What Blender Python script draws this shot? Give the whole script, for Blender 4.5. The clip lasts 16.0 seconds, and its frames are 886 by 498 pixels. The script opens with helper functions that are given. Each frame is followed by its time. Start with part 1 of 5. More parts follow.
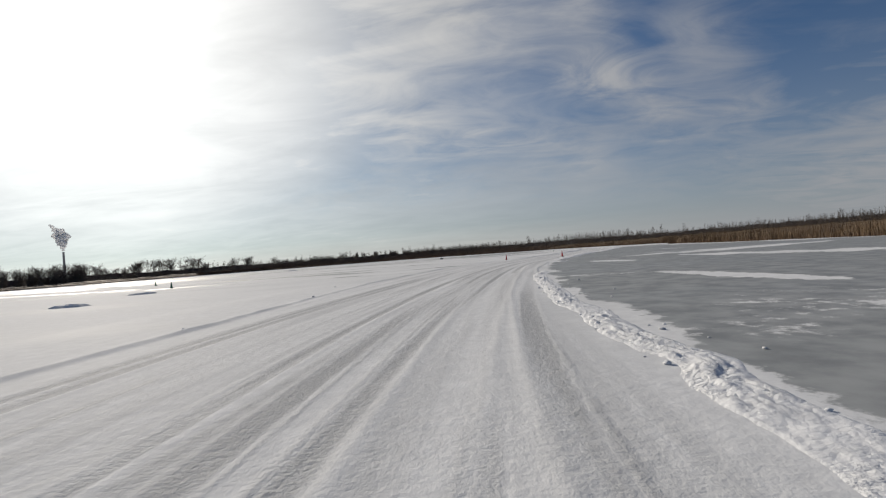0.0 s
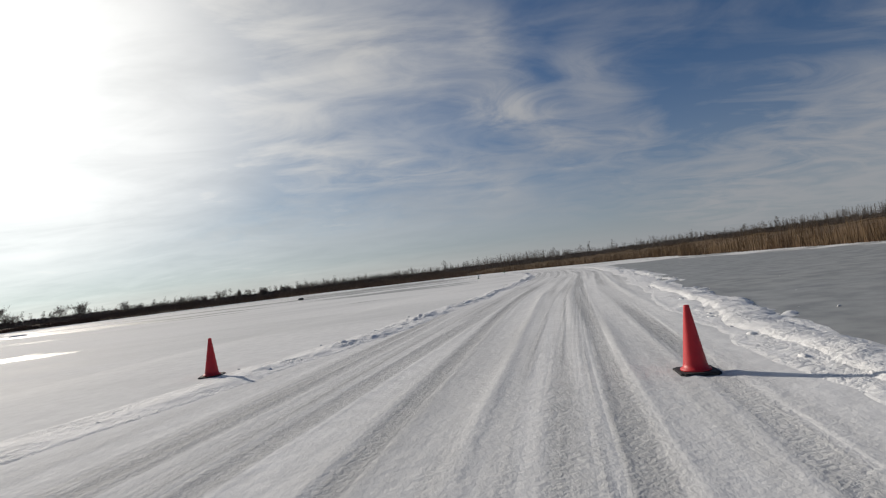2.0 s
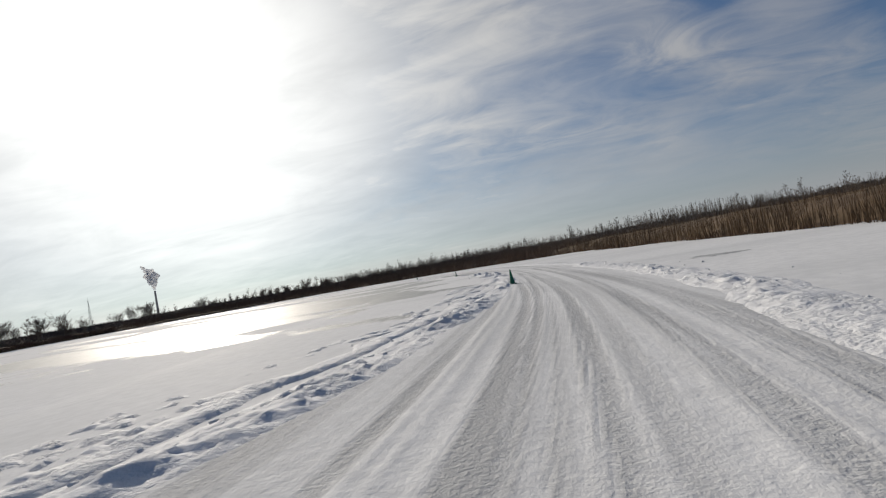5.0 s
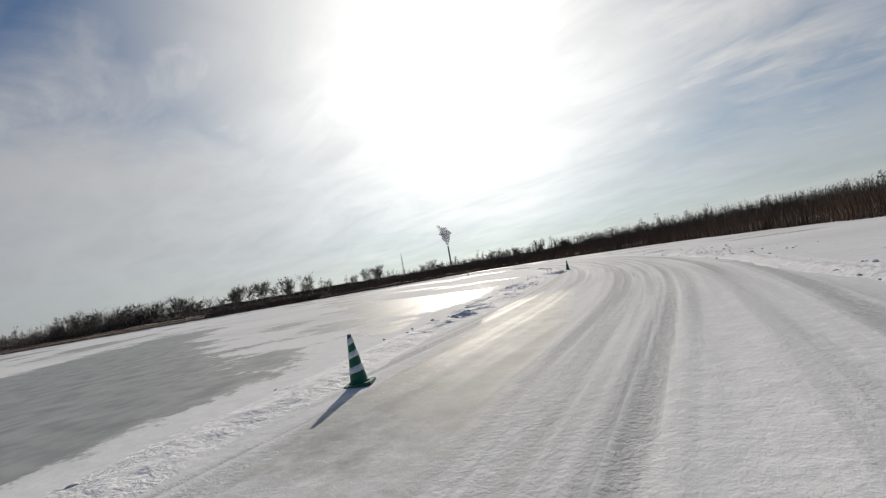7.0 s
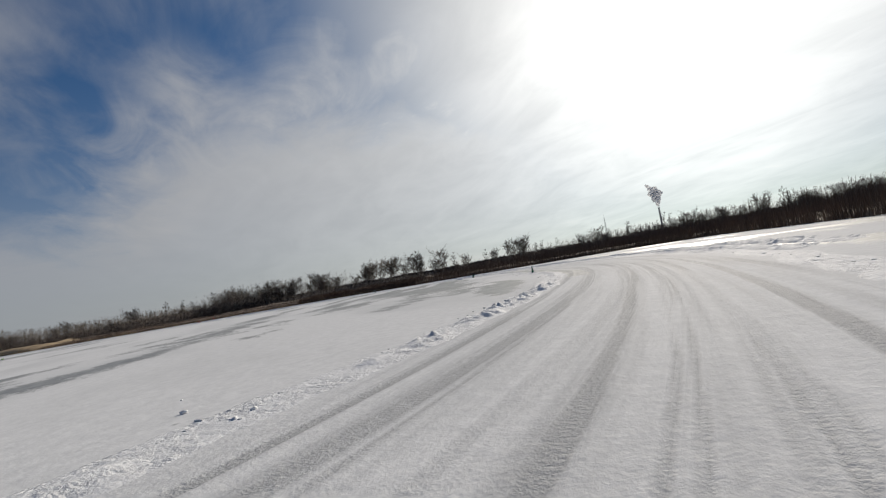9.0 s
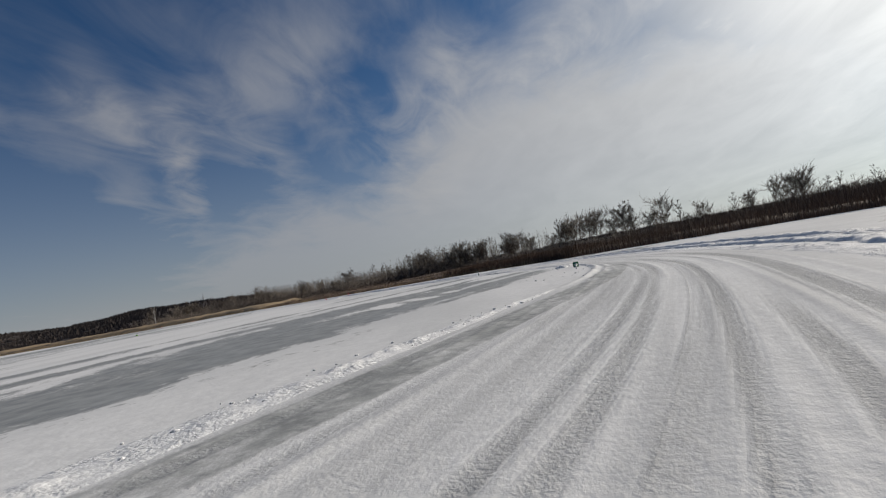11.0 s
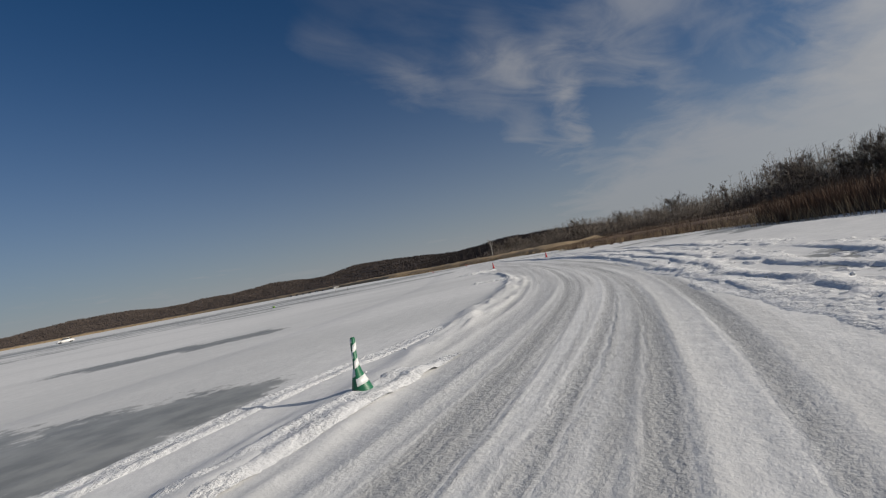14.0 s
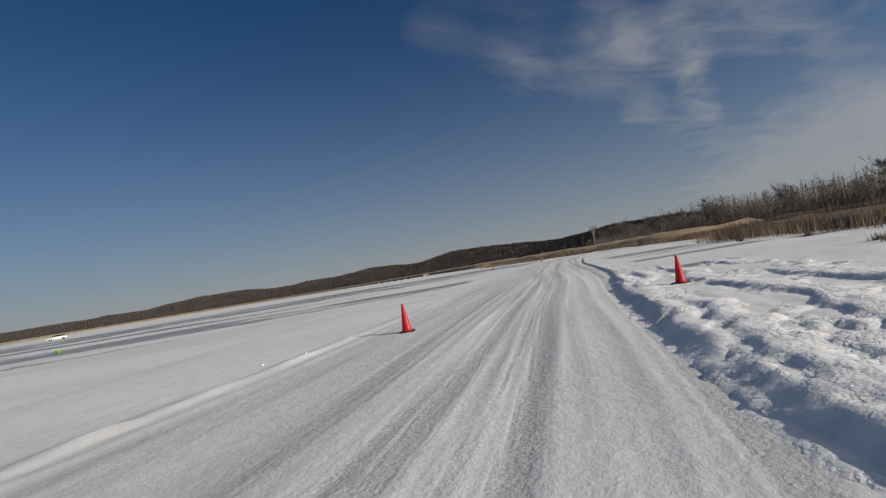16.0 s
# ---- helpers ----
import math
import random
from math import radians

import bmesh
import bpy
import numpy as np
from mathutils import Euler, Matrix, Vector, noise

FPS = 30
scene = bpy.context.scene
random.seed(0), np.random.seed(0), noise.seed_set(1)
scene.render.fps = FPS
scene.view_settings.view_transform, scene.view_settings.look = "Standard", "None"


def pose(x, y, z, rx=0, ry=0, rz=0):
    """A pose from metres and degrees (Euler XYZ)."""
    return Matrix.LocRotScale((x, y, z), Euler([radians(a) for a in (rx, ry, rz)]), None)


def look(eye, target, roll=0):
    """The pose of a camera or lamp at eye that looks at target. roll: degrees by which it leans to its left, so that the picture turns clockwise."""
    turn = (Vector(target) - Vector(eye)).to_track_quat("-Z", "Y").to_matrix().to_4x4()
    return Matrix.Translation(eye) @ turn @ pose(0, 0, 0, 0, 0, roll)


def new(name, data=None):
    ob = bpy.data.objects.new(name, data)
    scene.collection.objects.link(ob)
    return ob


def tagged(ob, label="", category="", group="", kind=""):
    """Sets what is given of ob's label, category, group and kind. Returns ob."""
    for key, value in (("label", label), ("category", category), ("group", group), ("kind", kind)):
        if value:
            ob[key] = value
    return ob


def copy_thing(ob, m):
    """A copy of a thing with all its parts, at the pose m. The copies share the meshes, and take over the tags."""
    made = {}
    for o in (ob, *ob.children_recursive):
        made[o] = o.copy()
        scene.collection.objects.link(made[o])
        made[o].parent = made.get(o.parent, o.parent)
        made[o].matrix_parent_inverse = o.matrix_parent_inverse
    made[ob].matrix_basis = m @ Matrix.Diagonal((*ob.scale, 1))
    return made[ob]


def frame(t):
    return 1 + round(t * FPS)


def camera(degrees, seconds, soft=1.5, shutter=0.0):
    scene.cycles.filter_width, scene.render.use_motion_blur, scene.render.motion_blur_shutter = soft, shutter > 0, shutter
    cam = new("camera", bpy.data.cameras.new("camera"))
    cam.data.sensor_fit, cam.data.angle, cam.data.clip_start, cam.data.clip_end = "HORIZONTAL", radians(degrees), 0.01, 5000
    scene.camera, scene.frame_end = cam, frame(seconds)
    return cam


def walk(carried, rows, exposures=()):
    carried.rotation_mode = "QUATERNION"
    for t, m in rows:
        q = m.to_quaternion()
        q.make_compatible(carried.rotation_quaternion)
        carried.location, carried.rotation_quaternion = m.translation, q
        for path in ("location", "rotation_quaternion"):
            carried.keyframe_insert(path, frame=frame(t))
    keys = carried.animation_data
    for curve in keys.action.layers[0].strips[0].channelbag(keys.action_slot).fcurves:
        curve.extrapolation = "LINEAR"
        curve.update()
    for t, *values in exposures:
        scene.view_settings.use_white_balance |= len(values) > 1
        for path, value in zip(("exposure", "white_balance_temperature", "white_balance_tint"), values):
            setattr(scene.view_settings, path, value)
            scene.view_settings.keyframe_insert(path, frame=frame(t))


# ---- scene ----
FOV = 84.0
cam = camera(FOV, 16.0, soft=1.2, shutter=0.0)
walk(cam, [
    (0.0, pose(0.04, 0.02, 1.35, 90.67, 4.37, 2.01)),
    (0.5, pose(0.41, 14.35, 1.35, 91.63, 5.01, -6.98)),
    (1.0, pose(2.04, 28.22, 1.35, 92.23, 5.83, -18.47)),
    (1.5, pose(4.97, 41.73, 1.35, 92.72, 6.15, -19.50)),
    (2.0, pose(9.20, 55.14, 1.35, 93.04, 7.12, -7.38)),
    (2.5, pose(14.53, 68.69, 1.35, 92.90, 8.11, -4.32)),
    (3.0, pose(20.36, 82.17, 1.35, 93.05, 8.74, -3.21)),
    (3.5, pose(26.01, 95.42, 1.35, 92.98, 9.24, -0.85)),
    (4.0, pose(30.89, 108.45, 1.35, 92.77, 9.67, 2.09)),
    (4.5, pose(34.61, 121.48, 1.35, 92.48, 10.05, 5.91)),
    (5.0, pose(36.93, 134.71, 1.35, 92.22, 10.38, 10.94)),
    (5.3, pose(37.71, 142.75, 1.35, 92.25, 10.54, 14.59)),
    (5.5, pose(37.78, 148.24, 1.35, 92.67, 10.59, 18.15)),
    (6.0, pose(37.24, 162.01, 1.35, 92.17, 10.55, 24.29)),
    (6.5, pose(35.51, 175.86, 1.35, 92.27, 11.25, 30.83)),
    (7.0, pose(32.62, 189.55, 1.35, 92.83, 9.98, 42.77)),
    (7.5, pose(28.49, 202.85, 1.35, 92.43, 8.39, 52.01)),
    (8.0, pose(22.94, 215.36, 1.35, 92.31, 9.21, 58.57)),
    (8.5, pose(16.27, 227.05, 1.35, 92.59, 9.64, 61.61)),
    (9.0, pose(8.79, 237.86, 1.35, 92.99, 10.04, 66.47)),
    (9.5, pose(0.68, 247.58, 1.35, 93.35, 10.41, 73.00)),
    (10.0, pose(-7.89, 255.98, 1.35, 93.56, 10.71, 80.53)),
    (10.3, pose(-13.20, 260.39, 1.35, 93.33, 10.74, 85.12)),
    (10.5, pose(-16.85, 262.92, 1.35, 92.47, 10.50, 88.00)),
    (11.0, pose(-26.18, 268.26, 1.35, 92.75, 10.42, 96.40)),
    (11.5, pose(-36.00, 272.53, 1.35, 92.49, 10.56, 108.50)),
    (12.0, pose(-46.17, 275.57, 1.35, 92.71, 10.95, 121.65)),
    (12.5, pose(-56.56, 276.88, 1.35, 92.78, 10.01, 134.48)),
    (13.0, pose(-67.30, 276.64, 1.35, 93.15, 9.78, 139.81)),
    (13.5, pose(-78.03, 274.67, 1.35, 92.73, 10.51, 139.06)),
    (14.0, pose(-88.46, 270.79, 1.35, 92.08, 10.69, 139.82)),
    (14.5, pose(-98.48, 265.03, 1.35, 92.59, 10.63, 147.18)),
    (15.0, pose(-108.06, 257.90, 1.35, 92.62, 9.39, 155.27)),
    (15.5, pose(-117.18, 249.99, 1.35, 92.82, 8.48, 155.63)),
    (16.0, pose(-125.64, 241.54, 1.35, 92.67, 9.26, 152.34)),
], exposures=[(0.0, -0.17), (8.0, -0.13), (11.0, -0.13), (12.5, -0.22), (16.0, -0.17)])

# ---------------------------------------------------------------- sky and sun
SUN_AZ, SUN_EL = 37.8, 21.8          # degrees, counted from +y towards -x
sun_way = Vector((-math.sin(radians(SUN_AZ)) * math.cos(radians(SUN_EL)),
                  math.cos(radians(SUN_AZ)) * math.cos(radians(SUN_EL)), math.sin(radians(SUN_EL))))
lamp = bpy.data.lights.new("sun", "SUN")
lamp.energy, lamp.angle, lamp.color = 4.3, radians(1.0), (1.0, 0.905, 0.775)
sun_ob = new("sun", lamp)
sun_ob.matrix_world = look(sun_way * 100, (0, 0, 0))


class Nodes:
    """Short hand for node trees."""

    def __init__(self, tree):
        self.t = tree
        self.n = tree.nodes
        self.n.clear()

    def add(self, kind, **sets):
        node = self.n.new(kind)
        for k, v in sets.items():
            if k == "operation":
                node.operation = v
            elif k == "blend_type":
                node.blend_type = v
            elif k == "data_type":
                node.data_type = v
            elif k == "attribute_name":
                node.attribute_name = v
        return node

    def put(self, socket, value):
        if isinstance(value, bpy.types.NodeSocket):
            self.t.links.new(value, socket)
        else:
            socket.default_value = value

    def math(self, op, a, b=0.0, c=0.0, clamp=False):
        m = self.add("ShaderNodeMath", operation=op)
        m.use_clamp = clamp
        for sock, v in zip(m.inputs, (a, b, c)):
            self.put(sock, v)
        return m.outputs[0]

    def vmath(self, op, a, b=(0, 0, 0)):
        m = self.add("ShaderNodeVectorMath", operation=op)
        self.put(m.inputs[0], a)
        self.put(m.inputs[1], b)
        return m.outputs["Value"] if op in ("DOT_PRODUCT", "LENGTH") else m.outputs[0]

    def mix(self, fac, a, b, blend="MIX"):
        m = self.add("ShaderNodeMix", data_type="RGBA", blend_type=blend)
        self.put(m.inputs["Factor"], fac)
        cs = [x for x in m.inputs if x.type == "RGBA"]
        self.put(cs[0], a)
        self.put(cs[1], b)
        return [x for x in m.outputs if x.type == "RGBA"][0]

    def noise(self, vec, scale, detail=4.0, rough=0.55, distort=0.0, color=False):
        m = self.add("ShaderNodeTexNoise")
        self.put(m.inputs["Vector"], vec)
        self.put(m.inputs["Scale"], scale)
        self.put(m.inputs["Detail"], detail)
        self.put(m.inputs["Roughness"], rough)
        self.put(m.inputs["Distortion"], distort)
        return m.outputs["Color" if color else "Fac"]

    def ramp(self, v, a, b, lo=0.0, hi=1.0):
        m = self.add("ShaderNodeMapRange")
        m.interpolation_type = "SMOOTHSTEP"
        for k, x in (("Value", v), ("From Min", a), ("From Max", b), ("To Min", lo), ("To Max", hi)):
            self.put(m.inputs[k], x)
        return m.outputs[0]

    def mapping(self, vec, scale=(1, 1, 1), rot=(0, 0, 0), loc=(0, 0, 0)):
        m = self.add("ShaderNodeMapping")
        self.put(m.inputs["Vector"], vec)
        m.inputs["Scale"].default_value = scale
        m.inputs["Rotation"].default_value = rot
        m.inputs["Location"].default_value = loc
        return m.outputs[0]

    def bump(self, height, strength, distance=0.02, normal=None):
        m = self.add("ShaderNodeBump")
        self.put(m.inputs["Height"], height)
        self.put(m.inputs["Strength"], strength)
        self.put(m.inputs["Distance"], distance)
        if normal is not None:
            self.put(m.inputs["Normal"], normal)
        return m.outputs[0]


world = bpy.data.worlds.new("world")
scene.world = world
world.use_nodes = True
w = Nodes(world.node_tree)
sky = w.add("ShaderNodeTexSky")
sky.sky_type, sky.sun_disc = "NISHITA", False
sky.sun_elevation, sky.sun_rotation = radians(SUN_EL), radians(-SUN_AZ)
sky.altitude, sky.air_density, sky.dust_density, sky.ozone_density = 0.0, 1.0, 0.6, 3.0
way = w.add("ShaderNodeTexCoord").outputs["Generated"]
sep = w.add("ShaderNodeSeparateXYZ")
w.put(sep.inputs[0], way)
rise = w.math("MAXIMUM", sep.outputs["Z"], 0.0)
# the cloud sheet: direction laid out on a flat layer
flat = w.add("ShaderNodeCombineXYZ")
deep = w.math("ADD", rise, 0.16)
w.put(flat.inputs[0], w.math("DIVIDE", sep.outputs["X"], deep))
w.put(flat.inputs[1], w.math("DIVIDE", sep.outputs["Y"], deep))
sheet = flat.outputs[0]
towards = w.vmath("DOT_PRODUCT", way, tuple(sun_way))
streaks = w.noise(w.mapping(sheet, (0.62, 1.3, 1.0), (0, 0, radians(62))), 1.5, 8.0, 0.56, 1.0)
fibres = w.noise(w.mapping(sheet, (0.75, 1.35, 1.0), (0, 0, radians(48)), (4.4, 0.6, 0)), 2.4, 8.0, 0.58, 1.3)
puffs = w.noise(w.mapping(sheet, (1, 1, 1), (0, 0, 0), (3.1, 1.7, 0)), 2.6, 9.0, 0.66, 0.7)
soft = w.noise(w.mapping(sheet, (1, 1, 1), (0, 0, 0), (1.3, 5.2, 0)), 0.8, 4.0, 0.55)
# bearing (counted as the sun's) and height over the horizon, in degrees, both a little ruffled
mid = w.add("ShaderNodeSeparateXYZ")
w.put(mid.inputs[0], w.mapping(way, (1, 1, 1), (0, 0, radians(-70))))
turn = w.math("MULTIPLY_ADD", w.math("ARCTAN2", w.math("MULTIPLY", mid.outputs["X"], -1.0), mid.outputs["Y"]), 180 / math.pi, 70.0)
high = w.math("MULTIPLY", w.math("ARCSINE", sep.outputs["Z"]), 180 / math.pi)
turn_r = w.math("ADD", turn, w.math("MULTIPLY_ADD", puffs, 9.0, -4.5))
high_r = w.math("ADD", high, w.math("ADD", w.math("MULTIPLY_ADD", streaks, 7.0, -3.5), w.math("MULTIPLY_ADD", puffs, 6.0, -3.0)))
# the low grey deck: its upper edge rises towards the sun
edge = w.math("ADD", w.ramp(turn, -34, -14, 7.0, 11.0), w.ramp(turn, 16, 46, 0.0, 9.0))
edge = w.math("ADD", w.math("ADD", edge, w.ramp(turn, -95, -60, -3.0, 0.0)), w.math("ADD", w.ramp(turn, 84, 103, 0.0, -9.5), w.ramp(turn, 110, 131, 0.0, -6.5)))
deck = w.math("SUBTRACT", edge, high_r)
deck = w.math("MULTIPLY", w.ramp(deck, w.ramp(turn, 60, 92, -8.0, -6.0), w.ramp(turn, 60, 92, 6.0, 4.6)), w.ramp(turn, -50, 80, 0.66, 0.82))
# thin cirrus on the sun's side, ending in a ragged line towards the north-west and thinning to the east
verge = w.math("SUBTRACT", w.math("MULTIPLY_ADD", w.ramp(high, 16, 31), -19.0, 95.0), turn_r)
cover = w.math("MULTIPLY", w.ramp(verge, -9.0, 9.0), w.ramp(turn_r, -36, 14))
thread = w.math("ADD", w.math("MULTIPLY", streaks, 0.55), w.math("ADD", w.math("MULTIPLY", fibres, 0.35), w.math("MULTIPLY", soft, 0.30)))
cirrus = w.math("MULTIPLY", w.math("MULTIPLY", cover, w.ramp(thread, 0.40, 0.80, 0.34, 0.86)), w.math("SUBTRACT", 1.0, w.math("MULTIPLY", w.ramp(high, 27, 38, 0.0, 0.5), w.ramp(turn_r, 46, 66))))
faint = w.math("MULTIPLY", w.ramp(thread, 0.44, 0.86, 0.04, 0.42), w.math("MULTIPLY", w.ramp(turn, 165, 115), w.ramp(turn, -100, -60)))
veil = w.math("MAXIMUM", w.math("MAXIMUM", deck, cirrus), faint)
# single wisps: from bearing, height to bearing, height, half width in degrees, amount
WISPS = [(14, 30, -12, 23, 3.2, 0.58), (-15, 26, -17, 19, 1.7, 0.34), (-16, 20, -23, 13, 2.0, 0.46), (-26, 20, -30, 13, 2.0, 0.34), (-17, 17, -30, 10, 2.6, 0.30),
         (4, 15, -16, 10, 2.0, 0.44), (-38, 4, -62, 13, 4.6, 0.62), (-52, 5, -66, 9, 4.5, 0.46), (130, 23, 122.5, 17, 1.5, 0.46), (123, 20, 121.5, 12, 1.1, 0.44),
         (128, 12.5, 122, 9.0, 1.6, 0.36), (150, 26.5, 139, 21, 1.4, 0.14), (140, 21.5, 127, 17, 2.0, 0.16), (119, 20, 106, 27, 3.0, 0.30), (108, 9, 114, 16, 1.6, 0.26), (98, 12, 91, 22, 3.0, 0.5)]
for a0, e0, a1, e1, half, much in WISPS:
    k = math.cos(radians((e0 + e1) / 2))
    dx, dy = (a1 - a0) * k, e1 - e0
    ux = w.math("MULTIPLY", w.math("SUBTRACT", w.math("MULTIPLY_ADD", puffs, 5.0, -2.5), w.math("SUBTRACT", a0, turn)), k)
    uy = w.math("ADD", w.math("SUBTRACT", high, e0), w.math("MULTIPLY_ADD", streaks, 5.0, -2.5))
    u = w.math("DIVIDE", w.math("ADD", w.math("MULTIPLY", ux, dx), w.math("MULTIPLY", uy, dy)), dx * dx + dy * dy, clamp=True)
    ex, ey = w.math("SUBTRACT", ux, w.math("MULTIPLY", u, dx)), w.math("SUBTRACT", uy, w.math("MULTIPLY", u, dy))
    gap = w.math("SQRT", w.math("ADD", w.math("MULTIPLY", ex, ex), w.math("MULTIPLY", ey, ey)))
    wisp = w.math("MULTIPLY", w.ramp(gap, half * 2.6, 0.0, 0.0, much * 1.1), w.ramp(fibres, 0.28, 0.70, 0.30, 1.1))
    veil = w.math("SUBTRACT", 1.0, w.math("MULTIPLY", w.math("SUBTRACT", 1.0, veil), w.math("SUBTRACT", 1.0, wisp)))
veil = w.math("MINIMUM", w.math("MAXIMUM", veil, w.ramp(towards, 0.72, 0.99, 0.0, 0.86)), 0.95)
# haze over the horizon
low = w.math("POWER", w.math("SUBTRACT", 1.0, rise, clamp=True), 5.2)
haze = w.math("MULTIPLY", low, w.ramp(towards, -0.9, 0.9, 0.88, 0.95))
ahead = w.math("MAXIMUM", towards, 0.0)
lit = w.math("ADD", w.math("MULTIPLY", w.math("POWER", ahead, 260.0), 2.5), w.math("MULTIPLY", w.math("POWER", ahead, 22.0), 0.74))
lit = w.math("ADD", lit, w.math("MULTIPLY", w.math("POWER", ahead, 3.0), 0.42))
lit = w.math("MULTIPLY", lit, w.ramp(thread, 0.38, 0.80, 0.80, 1.20))
cloud_light = w.math("MULTIPLY", w.math("ADD", lit, 0.36), 1.09)
cloud_col = w.mix(w.ramp(towards, 0.2, 0.95), (0.94, 0.945, 0.985, 1), (1.0, 0.98, 0.935, 1))
cloud = w.vmath("MULTIPLY", cloud_col, (1, 1, 1))
scaled = w.add("ShaderNodeVectorMath", operation="SCALE")
w.put(scaled.inputs[0], cloud)
w.put(scaled.inputs["Scale"], cloud_light)
dim = w.add("ShaderNodeVectorMath", operation="SCALE")
w.put(dim.inputs[0], w.vmath("MULTIPLY", sky.outputs[0], (0.27, 0.89, 1.38)))
w.put(dim.inputs["Scale"], 0.040)
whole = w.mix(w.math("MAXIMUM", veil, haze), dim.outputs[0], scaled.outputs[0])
back = w.add("ShaderNodeBackground")
w.put(back.inputs["Color"], whole)
w.put(back.inputs["Strength"], 1.0)
w.put(w.add("ShaderNodeOutputWorld").inputs["Surface"], back.outputs[0])


# ---------------------------------------------------------------- helpers
def material(name):
    m = bpy.data.materials.new(name)
    m.use_nodes = True
    n = Nodes(m.node_tree)
    b = n.add("ShaderNodeBsdfPrincipled")
    n.put(n.add("ShaderNodeOutputMaterial").inputs["Surface"], b.outputs[0])
    return m, n, b


def plain(name, color, rough=0.6, metal=0.0, vary=0.15, scale=6.0, bump=0.2, dist=0.01, coat=0.0):
    m, n, b = material(name)
    at = n.add("ShaderNodeTexCoord").outputs["Object"]
    f = n.noise(at, scale, 5.0, 0.6)
    g = n.noise(at, scale * 7.0, 3.0, 0.6)
    mixed = n.math("ADD", n.math("MULTIPLY", f, 0.65), n.math("MULTIPLY", g, 0.35))
    dark = tuple(c * (1 - vary) for c in color) + (1,)
    light = tuple(min(1, c * (1 + vary)) for c in color) + (1,)
    n.put(b.inputs["Base Color"], n.mix(n.ramp(mixed, 0.3, 0.7), dark, light))
    n.put(b.inputs["Roughness"], n.ramp(g, 0.2, 0.8, max(0.02, rough - 0.1), min(1, rough + 0.1)))
    b.inputs["Metallic"].default_value = metal
    b.inputs["Coat Weight"].default_value = coat
    if bump:
        n.put(b.inputs["Normal"], n.bump(mixed, bump, dist))
    return m


def smooth(e0, e1, v):
    k = np.clip((v - e0) / (e1 - e0), 0, 1)
    return k * k * (3 - 2 * k)


TABLE = np.random.RandomState(7).rand(256, 256)


def val(x, y, seed=0):
    """Value noise on numpy arrays, 0 to 1."""
    x, y = x + seed * 17.31, y + seed * 41.77
    xi, yi = np.floor(x).astype(int), np.floor(y).astype(int)
    fx, fy = x - xi, y - yi
    fx, fy = fx * fx * (3 - 2 * fx), fy * fy * (3 - 2 * fy)
    a, b = TABLE[xi % 256, yi % 256], TABLE[(xi + 1) % 256, yi % 256]
    c, d = TABLE[xi % 256, (yi + 1) % 256], TABLE[(xi + 1) % 256, (yi + 1) % 256]
    return (a * (1 - fx) + b * fx) * (1 - fy) + (c * (1 - fx) + d * fx) * fy


def fbm(x, y, octaves=4, seed=0):
    total, amp, size = 0, 0.5, 0
    for k in range(octaves):
        total = total + amp * val(x * 2 ** k, y * 2 ** k, seed + k)
        size += amp
        amp *= 0.5
    return total / size


def mesh_from(name, verts, faces, mat, flat_shade=False):
    """A mesh from arrays: verts (n,3), faces (m,3) or (m,4)."""
    verts, faces = np.asarray(verts, dtype=np.float32), np.asarray(faces, dtype=np.int32)
    me = bpy.data.meshes.new(name)
    k = faces.shape[1]
    me.vertices.add(len(verts))
    me.vertices.foreach_set("co", verts.ravel())
    me.loops.add(faces.size)
    me.loops.foreach_set("vertex_index", faces.ravel())
    me.polygons.add(len(faces))
    me.polygons.foreach_set("loop_start", np.arange(0, faces.size, k, dtype=np.int32))
    me.polygons.foreach_set("loop_total", np.full(len(faces), k, dtype=np.int32))
    me.polygons.foreach_set("use_smooth", np.full(len(faces), not flat_shade, dtype=bool))
    me.update(calc_edges=True)
    me.materials.append(mat)
    return me


def float_attribute(me, name, values):
    a = me.attributes.new(name, "FLOAT", "POINT")
    a.data.foreach_set("value", np.asarray(values, dtype=np.float32).ravel())


def grid_faces(rows, cols):
    i = np.arange((rows - 1) * (cols - 1))
    r, c = i // (cols - 1), i % (cols - 1)
    a = r * cols + c
    return np.stack([a, a + 1, a + cols + 1, a + cols], 1)


def part(name, bm, mat, parent, label=""):
    me = bpy.data.meshes.new(name)
    bm.to_mesh(me)
    bm.free()
    me.materials.append(mat)
    ob = new(name, me)
    ob.parent = parent
    if label:
        tagged(ob, label)
    return ob


def along(points, step):
    """Even points on a smooth curve through the plan points; also the unit direction there."""
    p = np.array(points, dtype=float)
    q = np.vstack([2 * p[0] - p[1], p, 2 * p[-1] - p[-2]])
    out = []
    for i in range(1, len(q) - 2):
        k = np.linspace(0, 1, 40, endpoint=False)[:, None]
        a, b, c, d = q[i - 1], q[i], q[i + 1], q[i + 2]
        out.append(0.5 * (2 * b + (c - a) * k + (2 * a - 5 * b + 4 * c - d) * k ** 2 + (3 * b - a - 3 * c + d) * k ** 3))
    out = np.vstack(out + [p[-1:]])
    seg = np.r_[0, np.cumsum(np.linalg.norm(np.diff(out[:, :2], axis=0), axis=1))]
    s = np.arange(0, seg[-1], step)
    res = np.stack([np.interp(s, seg, out[:, k]) for k in range(p.shape[1])], 1)
    way = np.gradient(res[:, :2], axis=0)
    way /= np.linalg.norm(way, axis=1)[:, None]
    return s, res, way


